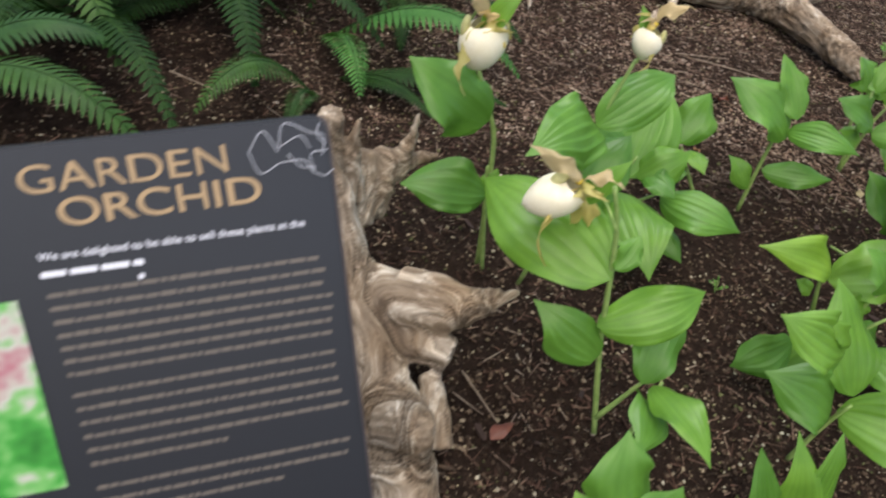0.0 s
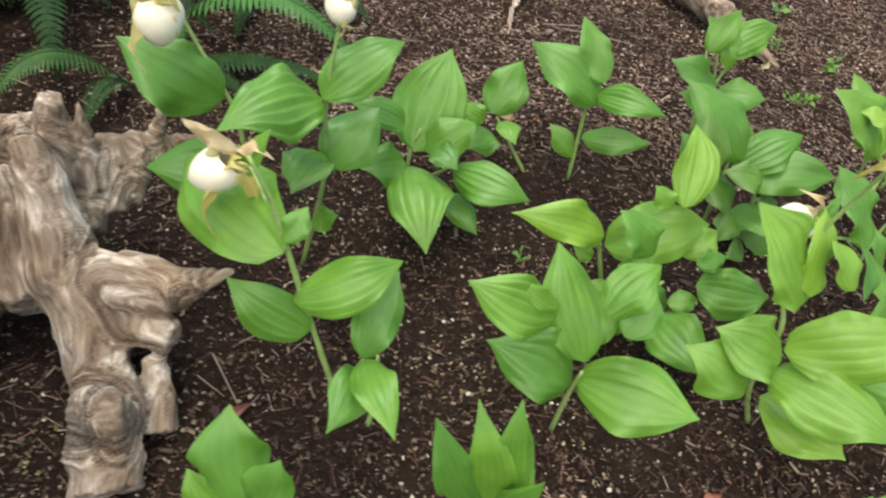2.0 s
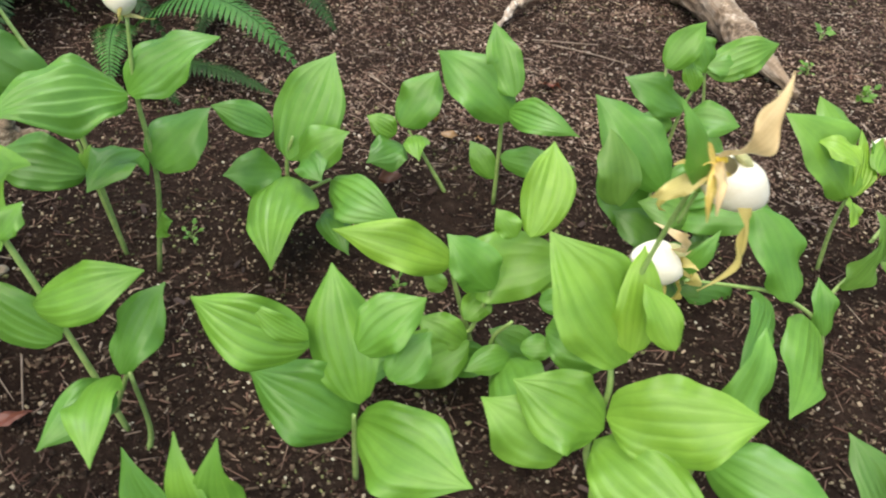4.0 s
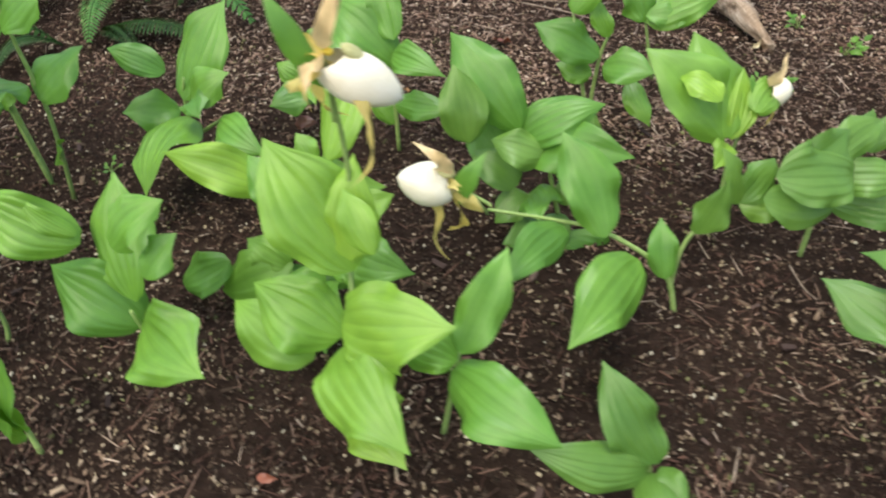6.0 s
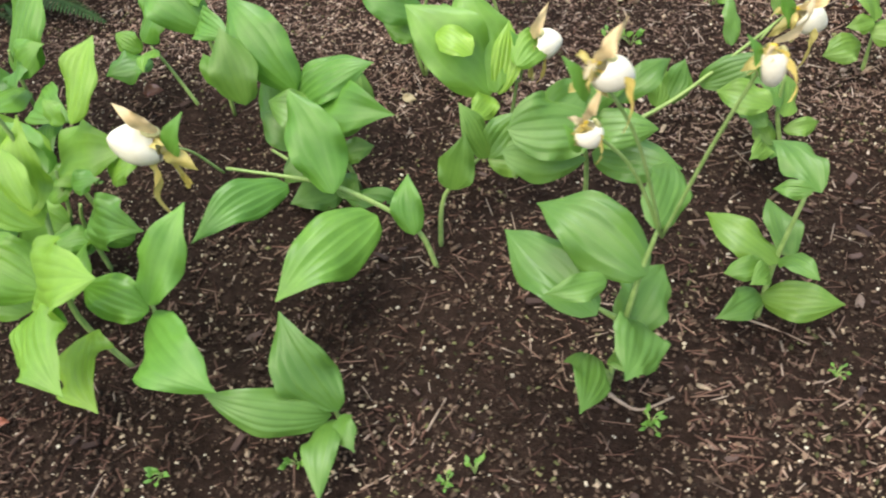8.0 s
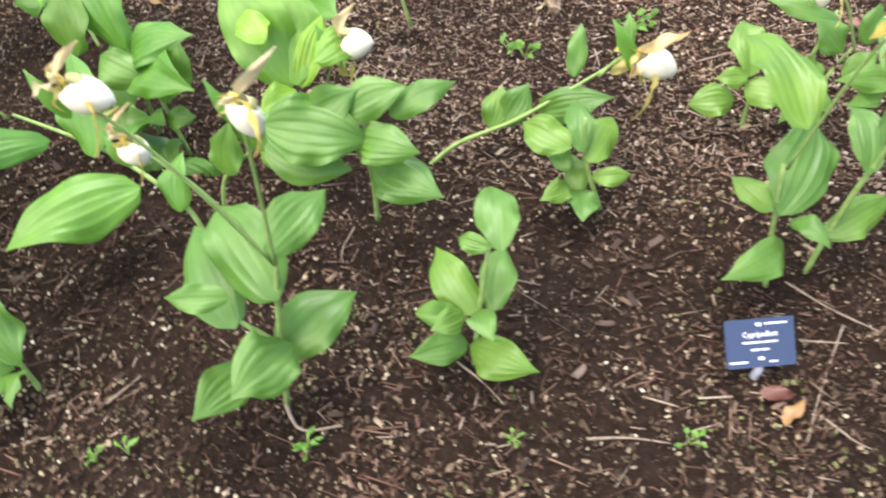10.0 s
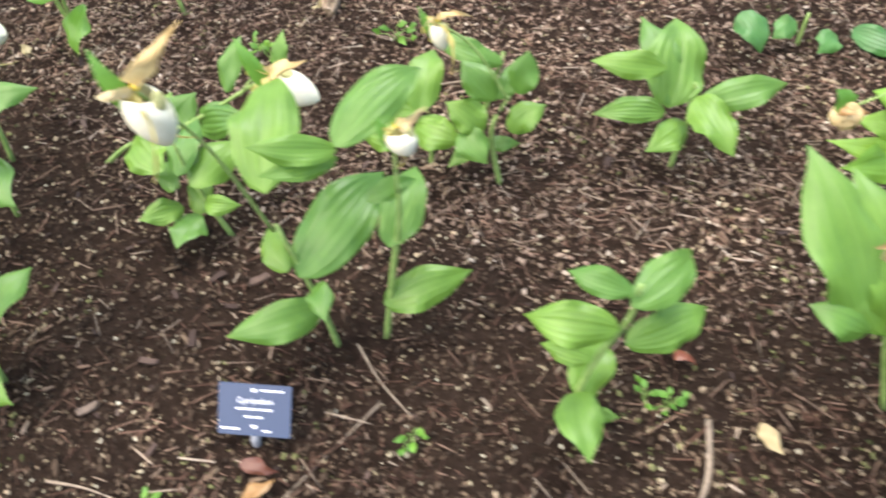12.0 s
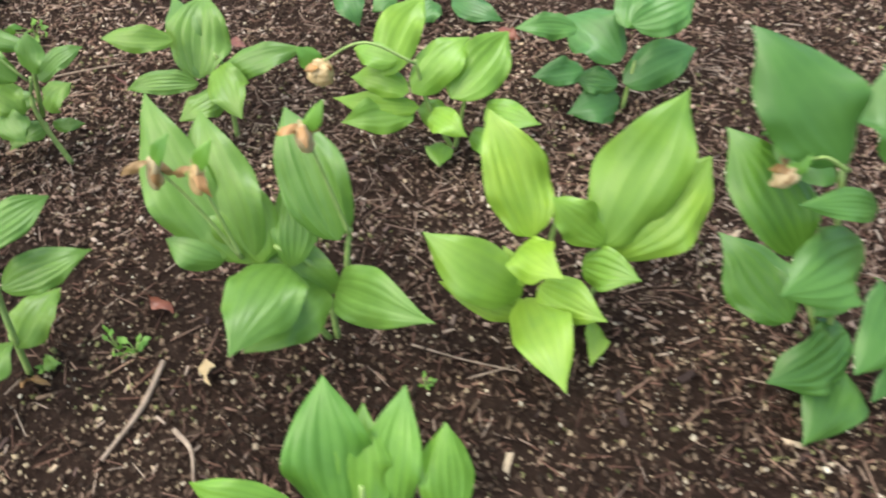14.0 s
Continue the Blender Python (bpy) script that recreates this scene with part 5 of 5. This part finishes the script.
def build_sign():
    s = new("information_sign")
    s.matrix_world = SIGN_POSE
    tagged(s, "dark grey garden sign with gold heading on a post", "sign")
    part("panel", rounded_plate(0.42, 0.42, 0.010, 0.010), PANEL, s, "dark grey printed sign panel")
    part("backing", rounded_plate(0.416, 0.416, 0.008, 0.008), EDGE, s, "brown-grey backing board").location = (0.003, -0.002, -0.011)
    lettering("heading", "GARDEN", 0.0262, 0.128, -0.197, -0.0305, GOLD, s, "gold word GARDEN", 0.0, True)
    lettering("heading", "ORCHID", 0.0262, 0.128, -0.178, -0.0536, GOLD, s, "gold word ORCHID", 0.0002, True)
    lettering("bold_line", "We are delighted to be able to sell these plants at the", 0.0074, 0.172, -0.195, -0.0750, WHITE, s, "white bold line of text", 0.00006)
    g = random.Random(5)
    x = -0.196
    while x < -0.136:
        w = g.uniform(0.008, 0.02)
        part("bold_line", box_bm(x, min(x + w, -0.132), -0.0868, -0.0828, 0.0002, 0.0006), WHITE, s)
        x += w + 0.0025
    part("chip_mark", box_bm(-0.137, -0.1335, -0.0965, -0.0930, 0.0002, 0.0006), WHITE, s)
    for y, rows, ends in ((-0.0994, 7, (-0.014, -0.013, -0.012, -0.010, -0.011, -0.009, -0.014)), (-0.1742, 6, (-0.0105, -0.011, -0.0095, -0.009, -0.0085, -0.100)), (-0.2505, 3, (-0.010, -0.009, -0.06))):
        for k in range(rows):
            x = -0.1955
            while x < ends[k] - 0.004:
                w = g.uniform(0.003, 0.013)
                part("text_line", box_bm(x, min(x + w, ends[k]), y - 0.0014 - 0.0004 * g.random(), y + 0.0011 + 0.0006 * g.random(), 0.0002, 0.0005), GREYTEXT, s)
                x += w + 0.0014
            y -= 0.0098 if rows == 7 else 0.0112
    part("photograph", box_bm(-0.40, -0.2140, -0.2445, -0.0997, 0.0002, 0.0007), PHOTO, s, "green and pink flower photograph")
    # the white outline drawing of an orchid in the corner
    for a, b, c in (((-0.056, -0.020), (-0.045, -0.006), (-0.036, -0.022)), ((-0.056, -0.020), (-0.05, -0.036), (-0.036, -0.030)), ((-0.036, -0.022), (-0.03, -0.002), (-0.013, -0.010)), ((-0.013, -0.010), (-0.004, -0.014), (-0.006, -0.028)), ((-0.034, -0.018), (-0.02, -0.012), (-0.014, -0.022)), ((-0.036, -0.030), (-0.02, -0.030), (-0.013, -0.040)), ((-0.013, -0.040), (-0.014, -0.026), (-0.002, -0.024)), ((-0.013, -0.040), (-0.006, -0.043), (0.0, -0.039)), ((-0.030, -0.024), (-0.022, -0.034), (-0.012, -0.036)), ((-0.006, -0.004), (-0.008, -0.012), (-0.003, -0.02))):
        tube("orchid_outline", [(0.001 + 0.97 * q[0], -0.001 + 0.93 * q[1], 0.0005) for q in (a, b, c)], [0.00045, 0.00045], OUTLINE, s, 5, 6)
    foot = SIGN_POSE @ Vector((-0.2, -0.17, -0.018))
    inv = SIGN_POSE.inverted()
    tube("post", [tuple(inv @ Vector((foot.x - 0.003, foot.y, -0.05))), tuple(inv @ Vector((foot.x, foot.y, foot.z * 0.6))), tuple(inv @ foot)], [0.018, 0.018, 0.018], EDGE, s, 12, 2)


build_sign()


# ---- plant label on a stake ----
def build_label():
    g = Vector((2.387, 1.303, 0.0))
    back = Vector((-0.629, 0.778, 0))
    right = Vector((0.778, 0.629, 0))
    up = (back * 0.72 + Vector((0, 0, 0.69))).normalized()
    nor = right.cross(up).normalized()
    m = Matrix((right, up, nor)).transposed().to_4x4()
    m.translation = g + Vector((0, 0, 0.022)) + right * 0.05 + up * 0.068
    s = new("plant_label")
    s.matrix_world = m
    tagged(s, "small glossy black plant label with white lettering on stake", "plant label")
    part("plate", rounded_plate(0.094, 0.066, 0.0022, 0.002, 0.0004), LABEL, s, "glossy black engraved plate")
    lettering("plant_name", "Cypripedium", 0.0105, 0.046, -0.070, -0.0245, WHITE, s, "white engraved plant name")
    for x0, x1, y in ((-0.071, -0.044, -0.032), (-0.042, -0.024, -0.032), (-0.060, -0.048, -0.042), (-0.046, -0.036, -0.042), (-0.040, -0.010, -0.0075), (-0.09, -0.066, -0.058), (-0.036, -0.025, -0.059)):
        part("text_line", box_bm(x0, x1, y - 0.0011, y + 0.0011, 0.0002, 0.0005), WHITE, s)
    for x, y in ((-0.048, -0.008), (-0.047, -0.054)):
        part("emblem", box_bm(x - 0.0035, x + 0.0035, y - 0.002, y + 0.002, 0.0002, 0.0005), WHITE, s)
    inv = m.inverted()
    low = g + back * 0.004
    tube("stake", [tuple(inv @ (low - Vector((0, 0, 0.06)))), tuple(inv @ low), tuple(inv @ (m @ Vector((-0.047, -0.066, -0.010)))), (-0.047, -0.02, -0.010)], [0.006, 0.006, 0.0065, 0.0065], STEEL, s, 8, 4)


build_label()


# ---- twigs, seedlings and fallen leaves ----
def twig(points, radius):
    x, y = points[0]
    e = thing("twig", x, y, 0, "thin dry grey-brown twig lying on the mulch", "twig", "twigs on the bed")
    pts = [(px - x, py - y, ground_height(px, py) + radius * 1.2 + 0.004) for px, py in points]
    tube("bark", pts, [radius * 0.65, radius * 0.55, radius * 0.35], TWIG, e, 7, 6, 0.35)


def seedling(x, y, size):
    e = thing("seedling", x, y, 0, "tiny bright green weed seedling in mulch", "weed", "weed seedlings")
    for k in range(rnd.randint(6, 10)):
        a, r = rnd.uniform(0, 360), size * rnd.uniform(0.1, 0.9)
        p = (r * math.cos(radians(a)) * 0.6, r * math.sin(radians(a)) * 0.6, size * rnd.uniform(0.05, 0.6))
        tube("stalk", [(0, 0, -0.01), (p[0] * 0.5, p[1] * 0.5, p[2] * 0.7), p], [0.0009, 0.0007], STEM, e, 5, 3)
        blade("leaf", p, a + rnd.uniform(-40, 40), rnd.uniform(-5, 45), size * rnd.uniform(0.28, 0.48), size * rnd.uniform(0.16, 0.28), -70, LEAF["green"], e, 0.08, 0.3, 1.5, 7, 6)


def fallen_leaf(x, y, az, ln, w, tint):
    e = thing("fallen_leaf", x, y, 0, {"litter": "dry reddish-brown fallen leaf on mulch", "tan": "pale tan dry leaf lying on mulch", "brown": "curled orange-brown leaf scrap on mulch"}[tint], "dead leaf", "fallen leaves")
    blade("leaf_blade", (-ln / 2 * math.cos(radians(az)), -ln / 2 * math.sin(radians(az)), 0.012), az, rnd.uniform(-4, 8), ln, w, rnd.uniform(0, 360), LEAF[tint], e, 0.06, 0.4, 2.5, 9, 9)


twig([(1.868, 0.918), (1.897, 0.901), (1.924, 0.898), (1.961, 0.931)], 0.0045)
twig([(2.240, 1.092), (2.284, 1.121), (2.331, 1.144)], 0.003)
twig([(2.781, 1.724), (2.819, 1.662), (2.840, 1.590)], 0.006)
twig([(2.879, 1.672), (2.918, 1.669), (2.957, 1.645)], 0.005)
twig([(3.031, 1.950), (3.099, 1.976), (3.164, 2.005)], 0.0025)
twig([(3.122, 1.959), (3.158, 2.013)], 0.002)
twig([(2.367, 1.493), (2.436, 1.474), (2.504, 1.467)], 0.0026)
twig([(1.661, 0.775), (1.667, 0.831)], 0.0025)
twig([(1.734, 1.229), (1.754, 1.175), (1.775, 1.153)], 0.002)
twig([(0.286, 0.782), (0.342, 0.693)], 0.0025)
twig([(0.323, 0.808), (0.362, 0.841)], 0.002)
twig([(2.418, 1.394), (2.475, 1.425)], 0.0025)
twig([(1.040, 2.082), (1.153, 2.080), (1.262, 2.041)], 0.003)
twig([(0.983, 2.102), (1.171, 2.135)], 0.003)
twig([(-0.373, 1.527), (-0.249, 1.471)], 0.003)
twig([(0.591, 1.782), (0.763, 1.627)], 0.0025)
twig([(2.460, 1.454), (2.466, 1.325), (2.473, 1.242)], 0.0022)
twig([(2.482, 1.291), (2.519, 1.279), (2.542, 1.278)], 0.002)
twig([(2.032, 1.100), (2.081, 1.091), (2.124, 1.077)], 0.0025)
twig([(2.031, 1.975), (2.081, 2.039), (2.126, 2.092)], 0.003)
twig([(0.270, 0.742), (0.319, 0.707)], 0.0018)
seedling(1.346, 0.600, 0.03)
seedling(1.940, 0.885, 0.03)
seedling(2.349, 1.161, 0.03)
seedling(1.681, 1.819, 0.05)
seedling(2.703, 1.697, 0.03)
seedling(2.732, 1.710, 0.035)
seedling(2.520, 1.452, 0.04)
seedling(1.861, 2.036, 0.07)
seedling(0.417, 1.105, 0.03)
seedling(2.160, 1.041, 0.02)
seedling(1.741, 0.744, 0.025)
seedling(2.662, 1.616, 0.025)
seedling(1.716, 1.820, 0.05)
seedling(1.845, 2.398, 0.07)
seedling(3.085, 1.917, 0.02)
seedling(1.714, 0.714, 0.02)
seedling(1.757, 2.153, 0.05)
seedling(1.515, 0.675, 0.03)
seedling(0.816, 1.069, 0.025)
fallen_leaf(0.345, 0.673, 40, 0.05, 0.025, "litter")
fallen_leaf(1.069, 0.583, 10, 0.03, 0.015, "litter")
fallen_leaf(1.051, 1.842, 0, 0.05, 0.03, "litter")
fallen_leaf(2.850, 1.749, -30, 0.045, 0.022, "tan")
fallen_leaf(2.169, 2.048, 5, 0.06, 0.012, "litter")
fallen_leaf(2.677, 1.594, 40, 0.04, 0.025, "brown")
fallen_leaf(2.702, 1.778, 10, 0.05, 0.025, "litter")
fallen_leaf(1.321, 1.485, 10, 0.03, 0.02, "tan")
fallen_leaf(0.901, 1.559, 10, 0.02, 0.02, "brown")
fallen_leaf(2.420, 1.286, 30, 0.05, 0.02, "litter")
fallen_leaf(2.446, 1.268, 80, 0.05, 0.02, "brown")
fallen_leaf(0.789, 1.609, 0, 0.025, 0.02, "brown")
fallen_leaf(0.739, 1.361, 20, 0.05, 0.03, "litter")
fallen_leaf(2.697, 2.603, 0, 0.05, 0.03, "litter")
fallen_leaf(1.664, 2.006, 60, 0.06, 0.03, "tan")
fallen_leaf(0.832, 1.557, 10, 0.04, 0.02, "brown")
fallen_leaf(2.272, 2.266, 0, 0.05, 0.02, "litter")
